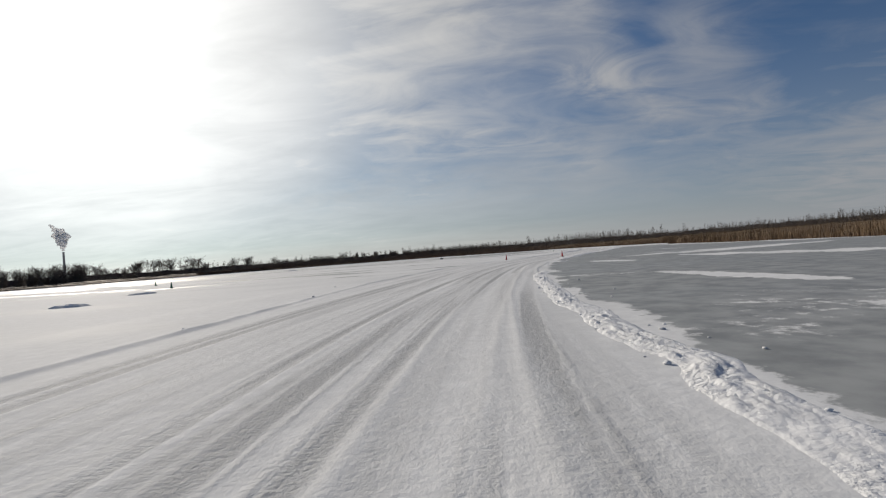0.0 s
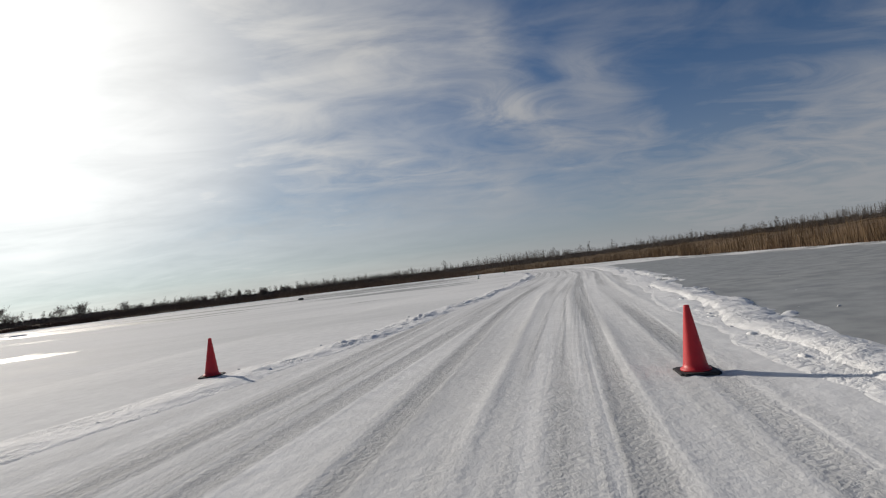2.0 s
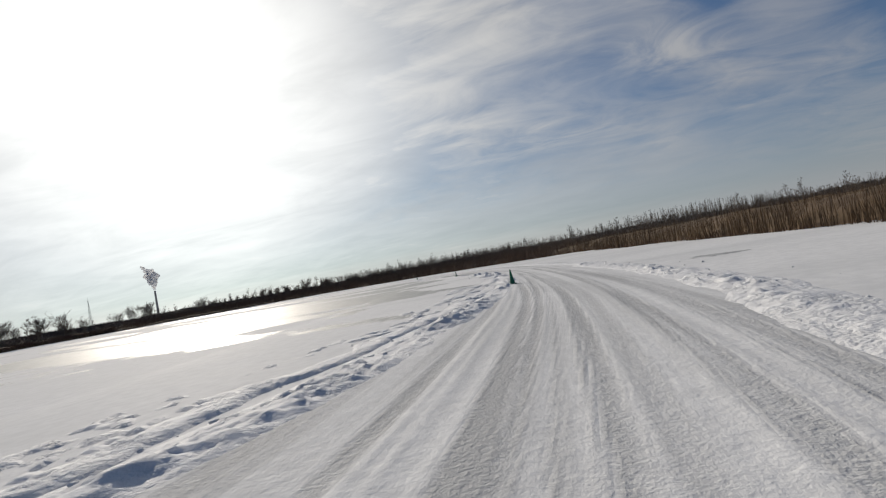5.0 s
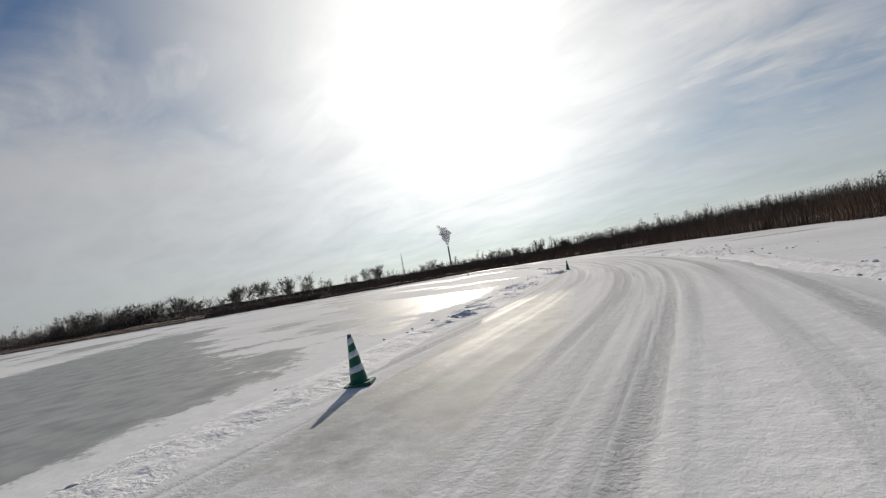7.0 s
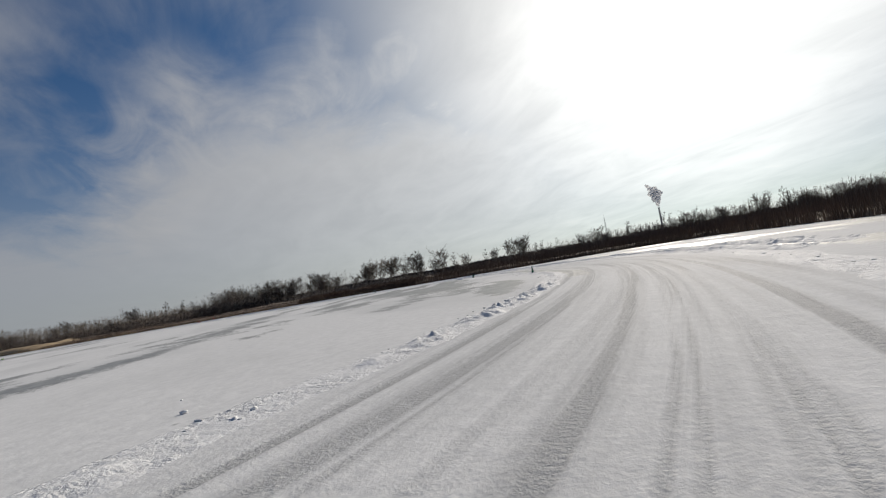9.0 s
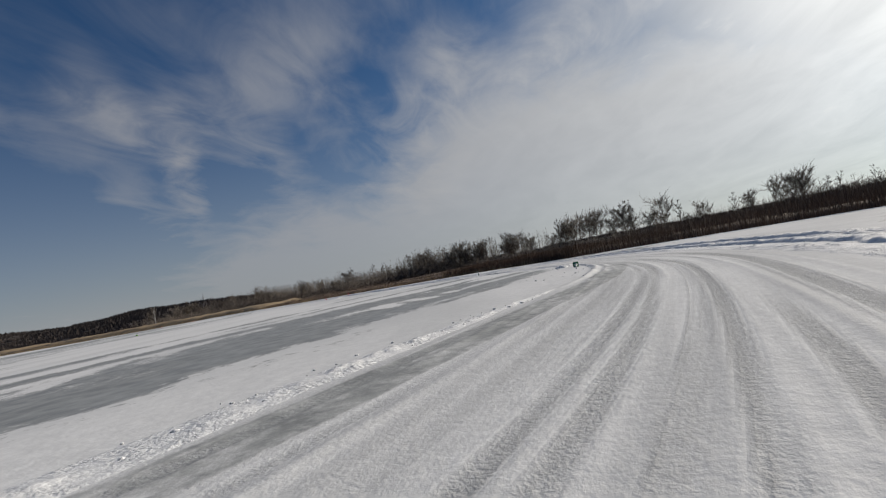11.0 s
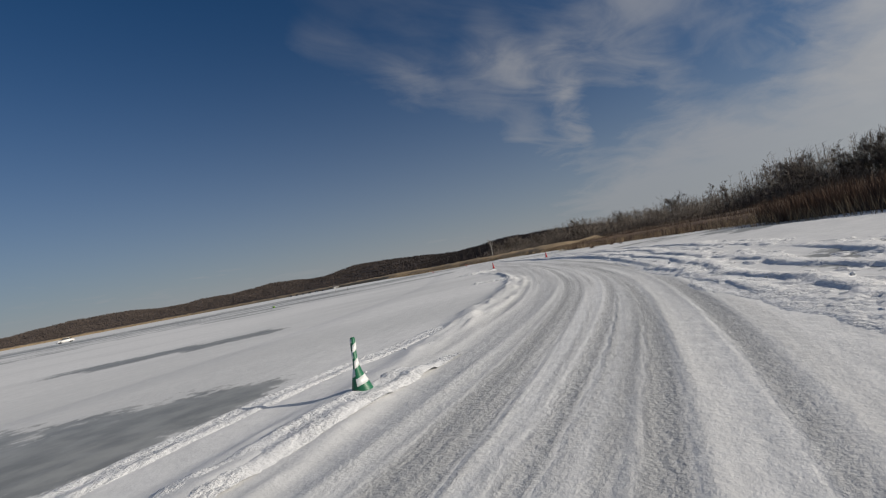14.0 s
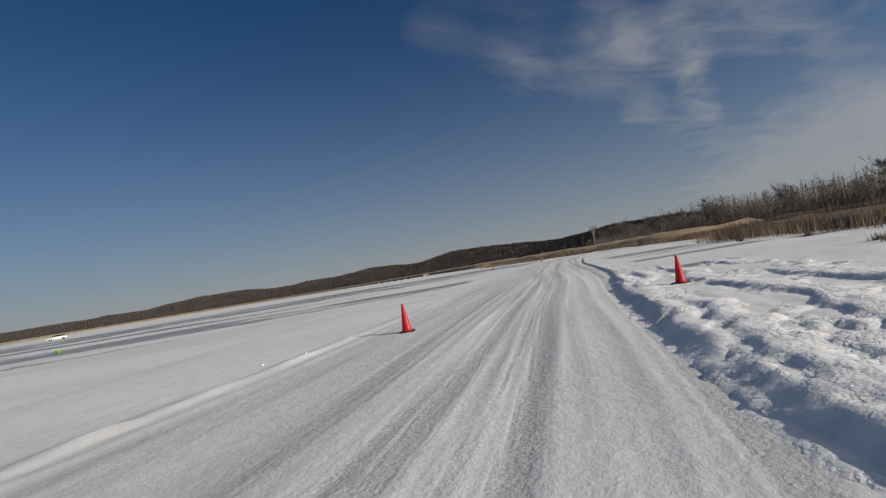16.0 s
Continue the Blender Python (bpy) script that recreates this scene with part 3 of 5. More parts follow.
def broken(C, S, seed):
    """Small broken lumps and slabs of snow with hollows between, about 0 to 1."""
    warp = 0.25 * fbm(C / 0.5, S / 0.5, 2, seed + 20)
    lump = fbm(C / 0.19 + warp, S / 0.22, 3, seed + 3)
    slab = smooth(0.52, 0.60, fbm(C / 0.30, S / 0.34 + warp, 3, seed + 6))
    return 0.45 * slab * (0.5 + lump) + 0.75 * np.abs(lump - 0.5) * 2


def strip_mesh(fine, A, zz, side, label, name="snow_bank"):
    px, py = np.interp(fine, trk_s, trk[:, 0])[:, None], np.interp(fine, trk_s, trk[:, 1])[:, None]
    wx, wy = np.interp(fine, trk_s, trk_way[:, 0])[:, None], np.interp(fine, trk_s, trk_way[:, 1])[:, None]
    faces = grid_faces(*A.shape)
    me = mesh_from(name, np.stack([(px - wy * A).ravel(), (py + wx * A).ravel(), zz.ravel()], 1), faces[:, ::-1] if side > 0 else faces, M_SNOW)
    return tagged(new(name, me), label, "snow bank", kind="structure")


def snow_bank(side, seed, label):
    """The ragged line of broken snow that the ploughs left along one edge of the track."""
    fine = np.arange(28.0, 458.0, 0.08)
    cols = np.r_[np.linspace(-0.8, -0.5, 3), np.linspace(-0.44, 0.5, 20), np.linspace(0.58, 0.95, 4)]
    S, C = np.meshgrid(fine, cols, indexing="ij")
    lw, rw = np.interp(fine, trk_s, trk[:, 2])[:, None], np.interp(fine, trk_s, trk[:, 3])[:, None]
    thin = smooth(325, 345, S) if side > 0 else 0 * S
    wob = (0.9 * (fbm(S / 6, C * 0, 3, 80) - 0.5) + 0.3 * (fbm(S / 0.9, C * 0, 3, 83) - 0.5)) * (1 - 0.4 * thin)
    A = lw + 0.2 + wob + C * (1 - 0.62 * thin) if side > 0 else -(rw + 0.4 + wob + C * (1 - 0.5 * smooth(95, 75, S)))
    base = shape(S, A, lw, rw)[0]
    calm = (0.7 if side > 0 else 0.6 - 0.25 * smooth(60, 85, S)) + 0.65 * smooth(85, 150, S)
    if side < 0:
        calm = calm * (1 - 0.9 * smooth(390, 410, S)) * 0.8
    thick = (0.14 + 0.24 * fbm(S / 3, C * 0, 3, seed)) * (1 - thin) + (0.10 + 0.22 * fbm(S / 1.7, C * 0, 3, seed + 2)) * thin
    gap = smooth(0.28, 0.5, fbm(S / 2.2, C * 0, 3, seed + 9)) * (1 - 0.5 * thin) + 0.5 * thin
    calm = calm * (1 + 0.9 * smooth(208, 214, S) * smooth(226, 219, S) * (side > 0))
    body = np.exp(-(C / thick) ** 2)
    # nothing loose where the snow was only pushed aside
    soft = 0.8 * smooth(88, 74, S) + smooth(338, 352, S) if side > 0 else smooth(82, 72, S) * smooth(54, 62, S)
    low = 0.4 * smooth(238, 244, S) * smooth(275, 262, S) * (side > 0)
    stretch = smooth(0.34, 0.56, fbm(S / 9, C * 0, 2, seed + 15))
    bits = broken(C, S, seed) * (1 - low) * (0.25 + 0.75 * stretch)
    rise = body * calm * gap * (0.015 + 0.05 * fbm(S / 5, C * 0, 3, seed + 12)) * (1 - 0.25 * thin)
    rise = rise + (1 - 0.45 * thin) * calm * 0.10 * bits * smooth(1.0, 0.35, np.abs(C) / (2.4 * thick)) * (1 - 0.5 * thin) * (0.35 + 0.65 * gap)
    skirt = smooth(0.55, 0.8, np.abs(C - 0.08))
    return strip_mesh(fine, A, base + (rise + 0.010) * (1 - soft) - 0.05 * skirt - 0.06 * soft, side, label)


def rubble(side, s0, s1, o0, o1, tall, lines, seed, label, least=0.08):
    """Trodden or ploughed snow beside the track: lumps in patches, with ridges running along it."""
    fine = np.arange(s0, s1, 0.085)
    offs = np.linspace(o0, o1, int((o1 - o0) / 0.085))
    S, C = np.meshgrid(fine, offs, indexing="ij")
    lw, rw = np.interp(fine, trk_s, trk[:, 2])[:, None], np.interp(fine, trk_s, trk[:, 3])[:, None]
    A = lw + C if side > 0 else -(rw + C)
    base = shape(S, A, lw, rw)[0]
    fade = smooth(s0, s0 + 5, S) * smooth(s1, s1 - 5, S) * smooth(o0, o0 + min(0.9, 0.35 * (o1 - o0)), C) * smooth(o1, o1 - min(1.2, 0.4 * (o1 - o0)), C)
    patch = smooth(0.40, 0.66, fbm(C / 1.1, S / 2.6, 3, seed + 1))
    C = C + 0.9 * (fbm(S / 2.5, C * 0, 3, seed + 71) - 0.5)
    zz = tall * broken(C, S, seed) * (least + (1 - least) * patch)
    for k, (off, high, half) in enumerate(lines):
        way_off = off + 1.3 * (fbm(S / 14, C * 0, 3, seed + 30 + k) - 0.5)
        d = C - way_off + 0.16 * (fbm(C / 0.4, S / 0.4, 2, seed + 60 + k) - 0.5)
        here = smooth(0.25, 0.5, fbm(S / 7, C * 0, 2, seed + 40 + k))
        zz = zz + here * high * smooth(-half, -half * 0.4, d) * smooth(half * 2.2, 0.0, d) * (0.45 + 0.7 * fbm(C / 0.3, S / 0.3, 3, seed + 50 + k) + 0.5 * broken(C * 0.8, S * 0.8, seed + 55))
    return strip_mesh(fine, A, base + fade * zz + 0.012 - 0.06 * (1 - smooth(0, 0.25, fade)) - 0.045 * smooth(0.022, 0.004, fade * zz), side, label, "rough_snow")


snow_bank(1, 600, "low ragged bank of broken snow on the inner edge of the track")
snow_bank(-1, 640, "low ragged bank of broken snow on the outer edge of the track")
rubble(-1, 69, 150, 0.0, 2.1, 0.055, ((0.9, 0.05, 0.3),), 700, "broken lumpy snow thrown out between track and bare ice")
rubble(1, 158, 206, 0.2, 4.0, 0.045, ((0.9, 0.05, 0.3),), 720, "trodden crusty snow between the bank and bare ice")
rubble(-1, 300, 392, 0.5, 5.5, 0.07, ((1.6, 0.10, 0.35), (3.2, 0.12, 0.4)), 740, "lumpy ploughed snow on the outer side of the bend")
rubble(1, 236, 264, -0.9, 1.9, 0.055, (), 730, "flat patches of broken crusty snow along the inner bank")
rubble(1, 374, 396, -0.5, 1.5, 0.036, (), 780, "snow trampled and churned up beside the inner bank")
rubble(-1, 386, 462, -0.6, 5.6, 0.045, ((0.25, 0.035, 0.2), (1.0, 0.045, 0.22), (2.1, 0.045, 0.3), (3.8, 0.05, 0.35)), 760, "ploughed ridges and trenches of rough snow beside the track", 0.35)

TZ = z



def surface(x, y):
    """Height of the track's snow at a place (the lake's level elsewhere)."""
    i = int(np.argmin((trk[:, 0] - x) ** 2 + (trk[:, 1] - y) ** 2))
    off = (x - trk[i, 0]) * -trk_way[i, 1] + (y - trk[i, 1]) * trk_way[i, 0]
    if off < across[0] or off > across[-1]:
        return 0.0
    return max(0.0, float(np.interp(off, across, TZ[i])))


def tyre_trail(points, label):
    """One wheel's line through crusted snow: a shallow bed between two pushed-up rims."""
    s_, p, way_ = along(points, 0.1)
    offs = np.array([-0.34, -0.24, -0.17, -0.12, -0.06, 0.0, 0.06, 0.12, 0.17, 0.24, 0.34])
    form = np.array([-0.03, 0.006, 0.022, 0.016, 0.004, 0.002, 0.004, 0.014, 0.019, 0.005, -0.03])
    L, O = np.meshgrid(s_, offs, indexing="ij")
    fade_ = smooth(0, 1.5, L) * smooth(s_[-1], s_[-1] - 1.5, L)
    level = np.array([[surface(px - wy * o, py + wx * o) for o in (-0.2, 0.2)] for (px, py), (wx, wy) in zip(p[:, :2], way_)]).max(1)[:, None]
    zz = level + 0.004 + form[None, :] * (0.5 + fbm(L / 0.5, O / 0.2, 3, 95)) * fade_ - 0.03 * (1 - fade_) + 0.012 * (fbm(L / 0.12, O / 0.1, 2, 97) - 0.5) * fade_
    xx, yy = p[:, 0][:, None] - way_[:, 1][:, None] * O, p[:, 1][:, None] + way_[:, 0][:, None] * O
    me = mesh_from("tyre_trail", np.stack([xx.ravel(), yy.ravel(), zz.ravel()], 1), grid_faces(*L.shape)[:, ::-1], M_SNOW)
    return tagged(new("tyre_trail", me), label, "tyre trail", kind="structure")


tyre_trail([(-70.9, 272.9), (-74.1, 271.9), (-77.3, 270.7), (-81.3, 269.4), (-85.3, 267.1), (-91.2, 263.9), (-95.3, 262.7)], "single tyre trail running off the track over crusted snow")
tyre_trail([(-82.2, 270.5), (-83.6, 269.4), (-85.2, 268.5), (-88.2, 267.1), (-93.2, 264.9)], "curved tyre trail through crusted snow beside the crushed cone")

# ---------------------------------------------------------------- reeds, scrub and far hills
land = np.stack([shore_way[:, 1], -shore_way[:, 0]], 1)      # away from the lake


def spread(s0, s1, off, u):
    """Places along the shore, evenly spaced on the line that lies off behind it; u runs from 0 to 1."""
    ss = np.arange(s0, s1, 1.0)
    o = np.interp(ss, shore_s, np.broadcast_to(off, shore_s.shape))
    px, py = np.interp(ss, shore_s, shore[:, 0]) + np.interp(ss, shore_s, land[:, 0]) * o, np.interp(ss, shore_s, shore[:, 1]) + np.interp(ss, shore_s, land[:, 1]) * o
    run = np.r_[0, np.cumsum(np.hypot(np.diff(px), np.diff(py)))]
    return np.interp(np.asarray(u) * run[-1], run, ss), run[-1]


def ridge(name, s0, s1, near, far, tall, mat, step, label, category, seed, rough_top=0.35):
    """A bumpy mass of growth along the shore, standing on the ground."""
    ss = np.arange(s0, s1, step)
    px, py = np.interp(ss, shore_s, shore[:, 0]), np.interp(ss, shore_s, shore[:, 1])
    lx, ly = np.interp(ss, shore_s, land[:, 0]), np.interp(ss, shore_s, land[:, 1])
    cols = np.array([0, 0.03, 0.08, 0.2, 0.4, 0.6, 0.8, 1.0])
    up = np.array([0, 0.45, 0.8, 1.0, 1.0, 1.0, 1.0, 0.0])
    S, C = np.meshgrid(ss, cols, indexing="ij")
    wave = 2.2 * (fbm(S / 9, C * 0, 3, seed) - 0.5) * 2
    off = near + wave + C * (far - near)
    off = off + 0.5 * (val(S / 0.7, C * 40, seed + 3) - 0.5)
    hgt = tall * up[None, :] * (1 - rough_top + 2 * rough_top * fbm(S / 5, C * 9, 4, seed + 5)) * (0.85 + 0.3 * val(S / 0.35, C * 60, seed + 8)) * smooth(s0 - 1, s0 + 12, S) * smooth(s1 + 1, s1 - 12, S)
    x = px[:, None] + lx[:, None] * off
    y = py[:, None] + ly[:, None] * off
    me = mesh_from(name, np.stack([x.ravel(), y.ravel(), (hgt - 0.05).ravel()], 1), grid_faces(len(ss), len(cols)), mat)
    return tagged(new(name, me), label, category, kind="stuff")


def blades(name, s0, s1, near, far, count, lo, hi, mat, label, category, seed, width=0.05, lean=0.25, wave_seed=None):
    """Many single upright stalks between two distances behind the shore."""
    r = np.random.RandomState(seed)
    ss = spread(s0, s1, near + 0.45 * (far - near), r.rand(count))[0]
    px, py = np.interp(ss, shore_s, shore[:, 0]), np.interp(ss, shore_s, shore[:, 1])
    lx, ly = np.interp(ss, shore_s, land[:, 0]), np.interp(ss, shore_s, land[:, 1])
    wave = 2.2 * (fbm(ss / 9, ss * 0, 3, seed if wave_seed is None else wave_seed) - 0.5) * 2
    off = near + wave + (far - near) * r.rand(count) ** 1.4
    clump = fbm(ss / 3, off / 3, 3, seed + 2)
    h = (lo + (hi - lo) * clump) * r.uniform(0.75, 1.15, count)
    x, y = px + lx * off + r.normal(0, 0.15, count), py + ly * off + r.normal(0, 0.15, count)
    a = r.uniform(0, math.pi, count)
    wx, wy = np.cos(a) * width * 0.5, np.sin(a) * width * 0.5
    tx, ty = x + r.normal(0, lean, count) * h * 0.5, y + r.normal(0, lean, count) * h * 0.5
    v = np.stack([np.stack([x - wx, y - wy, x * 0 - 0.05], 1), np.stack([x + wx, y + wy, x * 0 - 0.05], 1), np.stack([tx, ty, h], 1)], 1).reshape(-1, 3)
    me = mesh_from(name, v, np.arange(count * 3).reshape(-1, 3), mat, flat_shade=True)
    return tagged(new(name, me), label, category, kind="stuff")


REED_END = float(shore_s[np.argmin(np.hypot(shore[:, 0] + 300, shore[:, 1] + 60))])
ALL_END = float(shore_s[-1])
TURN = float(shore_s[np.argmin(np.hypot(shore[:, 0] - 40, shore[:, 1] - 222))])
WEST = float(shore_s[np.argmin(np.hypot(shore[:, 0] + 113, shore[:, 1] - 276))])
ridge("reed_bed", 0, TURN + 8, 0.6, 22, 1.35, M_REED, 0.5, "dense bed of dry golden-brown reeds along the snowy shore", "reeds", 201)
blades("reed_stalks", 0, TURN, -0.3, 16, 62000, 1.2, 2.25, M_REED, "dry upright golden reed stalks at the lake edge", "reeds", 202, width=0.04, wave_seed=201)
GOLD = float(shore_s[np.argmin(np.hypot(shore[:, 0] + 215, shore[:, 1] - 168))])
ridge("brown_reed_bed", TURN - 8, GOLD + 8, 0.9, 22, 0.85, M_BROWN_BACKLIT_REED, 0.5, "dense bed of brown reeds along the north shore, coloured darker as backlit", "reeds", 201)
ridge("west_reed_bed", GOLD - 8, REED_END + 8, 0.6, 30, 1.9, M_PALE_REED, 0.8, "bed of pale golden reeds along the far west shore", "reeds", 208)
blades("west_reed_stalks", GOLD, REED_END, -0.3, 14, 16000, 0.9, 2.0, M_PALE_REED, "pale golden reed stalks on the far west shore", "reeds", 209, width=0.06, wave_seed=208)
blades("brown_reed_stalks", TURN, WEST + 6, -0.3, 23, 70000, 1.3, 2.7, M_BROWN_BACKLIT_REED, "brown upright reed stalks at the lake edge, coloured darker as backlit", "reeds", 206, width=0.045, wave_seed=201)
blades("brown_reed_stalks", WEST, GOLD, -0.3, 23, 36000, 0.6, 1.5, M_BROWN_BACKLIT_REED, "low dark brown reed stalks on the western shore", "reeds", 216, width=0.045, wave_seed=201)
SCRUB_A = float(shore_s[np.argmin(np.hypot(shore[:, 0] + 108, shore[:, 1] - 280))])
SCRUB_B = float(shore_s[np.argmin(np.hypot(shore[:, 0] + 138, shore[:, 1] - 254))])
blades("shore_bushes", SCRUB_A, SCRUB_B, 0.2, 11, 17000, 1.0, 2.6, M_BUSH, "dense reddish-brown leafless bushes overhanging the snowy shore", "bushes", 211, width=0.06, lean=0.4, wave_seed=201)
blades("reed_tufts", WEST, REED_END, -2.2, 2.5, 9000, 0.5, 1.5, M_PALE_REED, "pale golden tufts of dry grass along the bank", "grass", 207, width=0.035, lean=0.5, wave_seed=201)
ridge("far_reed_bed", REED_END - 8, ALL_END, 0, 40, 3.0, M_PALE_REED, 4.0, "pale strip of reeds on the far shore", "reeds", 203)
ridge("scrub", TURN + 60, REED_END + 60, 24, 62, 1.5, M_SCRUB, 1.0, "brown leafless scrub behind the reeds", "scrub", 204, 0.4)
blades("scrub_twigs", TURN + 40, WEST - 6, 12, 58, 60000, 1.4, 4.6, M_SCRUB, "thin bare shoots of brown scrub", "scrub", 205, 0.08, 0.3)
blades("scrub_twigs", WEST - 8, REED_END + 40, 12, 58, 42000, 0.8, 2.7, M_SCRUB, "low bare shoots of brown scrub", "scrub", 215, 0.08, 0.3)


def hills(name, points, depth, label, seed, step=4.0, mat=None, crowns=90000):
    """A long wooded rise; points: x, y and height of the crest."""
    s, p, wy = along(points, step)
    cols = np.linspace(-1, 1, 25)
    S, C = np.meshgrid(s, cols, indexing="ij")
    nx, ny = -wy[:, 1][:, None], wy[:, 0][:, None]
    taper = (smooth(0, 140, s) * smooth(s[-1], s[-1] - 140, s))[:, None]
    span = depth * (0.25 + 0.75 * taper)
    x, y = p[:, 0][:, None] + nx * C * span, p[:, 1][:, None] + ny * C * span
    form = np.cos(C * math.pi / 2) ** 1.3
    h = p[:, 2][:, None] * taper * form * (0.45 + 1.1 * fbm(x / 150, y / 150, 3, seed))
    h = h + (1.6 * val(x / 9, y / 9, seed + 2) + 2.0 * val(x / 19, y / 19, seed + 4)) * smooth(0, 0.15, form) * taper
    me = mesh_from(name, np.stack([x.ravel(), y.ravel(), (h - 0.2).ravel()], 1), grid_faces(len(s), len(cols)), mat or M_HILL)
    tagged(new(name, me), label, "hill", kind="stuff")
    # the bare crowns that stand on it
    r = np.random.RandomState(seed + 9)
    i, j = r.randint(0, len(s), crowns), r.randint(2, len(cols) - 2, crowns)
    px, py = x[i, j] + r.normal(0, 3, crowns), y[i, j] + r.normal(0, 3, crowns)
    tall = (1.6 + 1.9 * r.rand(crowns)) * (0.35 + 0.65 * taper[i, 0])
    wide = r.uniform(0.35, 0.9, crowns)
    a = np.arctan2(py - 100, px + 100) + math.pi / 2 + r.normal(0, 0.3, crowns)
    cx, cy = np.cos(a) * wide, np.sin(a) * wide
    foot = h[i, j] - 0.6
    v = np.stack([np.stack([px - cx, py - cy, foot], 1), np.stack([px + cx, py + cy, foot], 1), np.stack([px + cx * 0.3, py + cy * 0.3, foot + tall], 1)], 1).reshape(-1, 3)
    me = mesh_from(name + "_crowns", v, np.arange(crowns * 3).reshape(-1, 3), mat or M_HILL, flat_shade=True)
    return tagged(new(name + "_crowns", me), "bare crowns of a far winter woodland", "woodland", kind="stuff")


hills("wooded_hill", [(-330, 70, 6), (-430, 20, 11), (-500, -60, 14), (-560, -250, 17), (-520, -480, 25), (-380, -720, 26), (-150, -860, 24), (80, -880, 16),
                      (300, -860, 8), (520, -700, 6)], 110, "low hill of leafless brown winter woodland", 301)
hills("far_woods", [(560, -700, 6), (640, -300, 7), (560, 100, 4), (420, 330, 3), (260, 500, 3), (60, 600, 3), (-180, 620, 3), (-400, 520, 4), (-500, 300, 5), (-460, 120, 6), (-430, 40, 8)],
      45, "distant low belt of bare woods", 302, 2.5)

# ---------------------------------------------------------------- trees


def tube(p0, p1, r0, r1, sides, verts, faces):
    """A tapered round stick between two points, appended to the lists."""
    d = (p1 - p0)
    if d.length < 1e-4:
        return
    q = d.to_track_quat("Z", "Y")
    base = len(verts)
    for p, r in ((p0, r0), (p1, r1)):
        for k in range(sides):
            a = 2 * math.pi * k / sides
            verts.append(p + q @ Vector((math.cos(a) * r, math.sin(a) * r, 0)))
    for k in range(sides):
        n = (k + 1) % sides
        faces.append((base + k, base + n, base + sides + n, base + sides + k))


def sprig(p, q, wide, twigs):
    """One thin twig, a sliver that narrows to its tip."""
    vs, fs = twigs
    side = (q - p).cross(Vector((0.3, 0.5, 0.8))).normalized() * wide * 0.5
    j = len(vs)
    vs.extend((p - side, p + side, q + side * 0.3, q - side * 0.3))
    fs.append((j, j + 1, j + 2, j + 3))


def bare_tree(name, seed, height, crown_r, crown_low, radius, label, limbs=16, bark=None):
    """A leafless tree: tapered trunk, rising limbs that fork, and a crown of fine twigs with gaps."""
    rnd = random.Random(seed)
    wood, twigs = ([], []), ([], [])
    lean = Vector((rnd.gauss(0, 0.03), rnd.gauss(0, 0.03), 1))
    spine = [lean * (height * k / 6) + Vector((rnd.gauss(0, 0.12), rnd.gauss(0, 0.12), 0)) * (k / 6) for k in range(7)]
    spine[0] = Vector((0, 0, -0.15))
    for k in range(6):
        tube(spine[k], spine[k + 1], radius * (1.25 - 0.19 * k), radius * (1.25 - 0.19 * (k + 1)), 6 if k < 3 else 4, *wood)
    for k in range(limbs):
        u = crown_low + (0.97 - crown_low) * k / limbs + rnd.uniform(-0.03, 0.03)
        i = min(5, int(u * 6))
        p = spine[i].lerp(spine[i + 1], min(1, u * 6 - i))
        a = k * 2.4 + rnd.uniform(-0.6, 0.6)
        rel = (u - crown_low) / (1 - crown_low)
        reach = crown_r * (0.45 + 0.75 * math.sin(math.pi * min(1, rel * 0.8 + 0.2))) * rnd.uniform(0.6, 1.15)
        out = Vector((math.cos(a), math.sin(a), 0))
        rise = 0.25 + 0.55 * rel if crown_r > 0.25 * height else 1.3 + 0.5 * rel
        q = p + out * reach * 0.55 + Vector((0, 0, reach * rise * rnd.uniform(0.7, 1.2)))
        e = q + (out + Vector((rnd.gauss(0, 0.3), rnd.gauss(0, 0.3), 0))) * reach * 0.4 + Vector((0, 0, reach * rnd.uniform(0.1, 0.6)))
        r = radius * (0.55 - 0.38 * u)
        tube(p, q, r, r * 0.6, 4, *wood)
        tube(q, e, r * 0.6, 0.018, 3, *wood)
        for _ in range(8):
            v = rnd.uniform(0.2, 1.0)
            b = p.lerp(q, v * 2) if v < 0.5 else q.lerp(e, v * 2 - 1)
            way = (out * 0.35 + Vector((rnd.gauss(0, 0.6), rnd.gauss(0, 0.6), rnd.uniform(0.2, 1.2)))).normalized()
            t = b + way * reach * rnd.uniform(0.3, 0.6)
            tube(b, t, 0.03, 0.012, 3, *twigs)
            for _ in range(9):
                c = b.lerp(t, rnd.uniform(0.2, 1.0))
                f = c + (way + Vector((rnd.gauss(0, 0.6), rnd.gauss(0, 0.6), rnd.gauss(0.25, 0.45)))) * reach * rnd.uniform(0.12, 0.3)
                sprig(c, f, 0.06, twigs)
    ob = new(name, None)
    for nm, (vs, fs), mat in (("trunk", wood, bark or M_BARK), ("crown", twigs, M_TWIG)):
        me = mesh_from(nm, [tuple(v) for v in vs], fs, mat)
        child = new(nm, me)
        child.parent = ob
    return tagged(ob, label, "tree", "trees behind the shore")


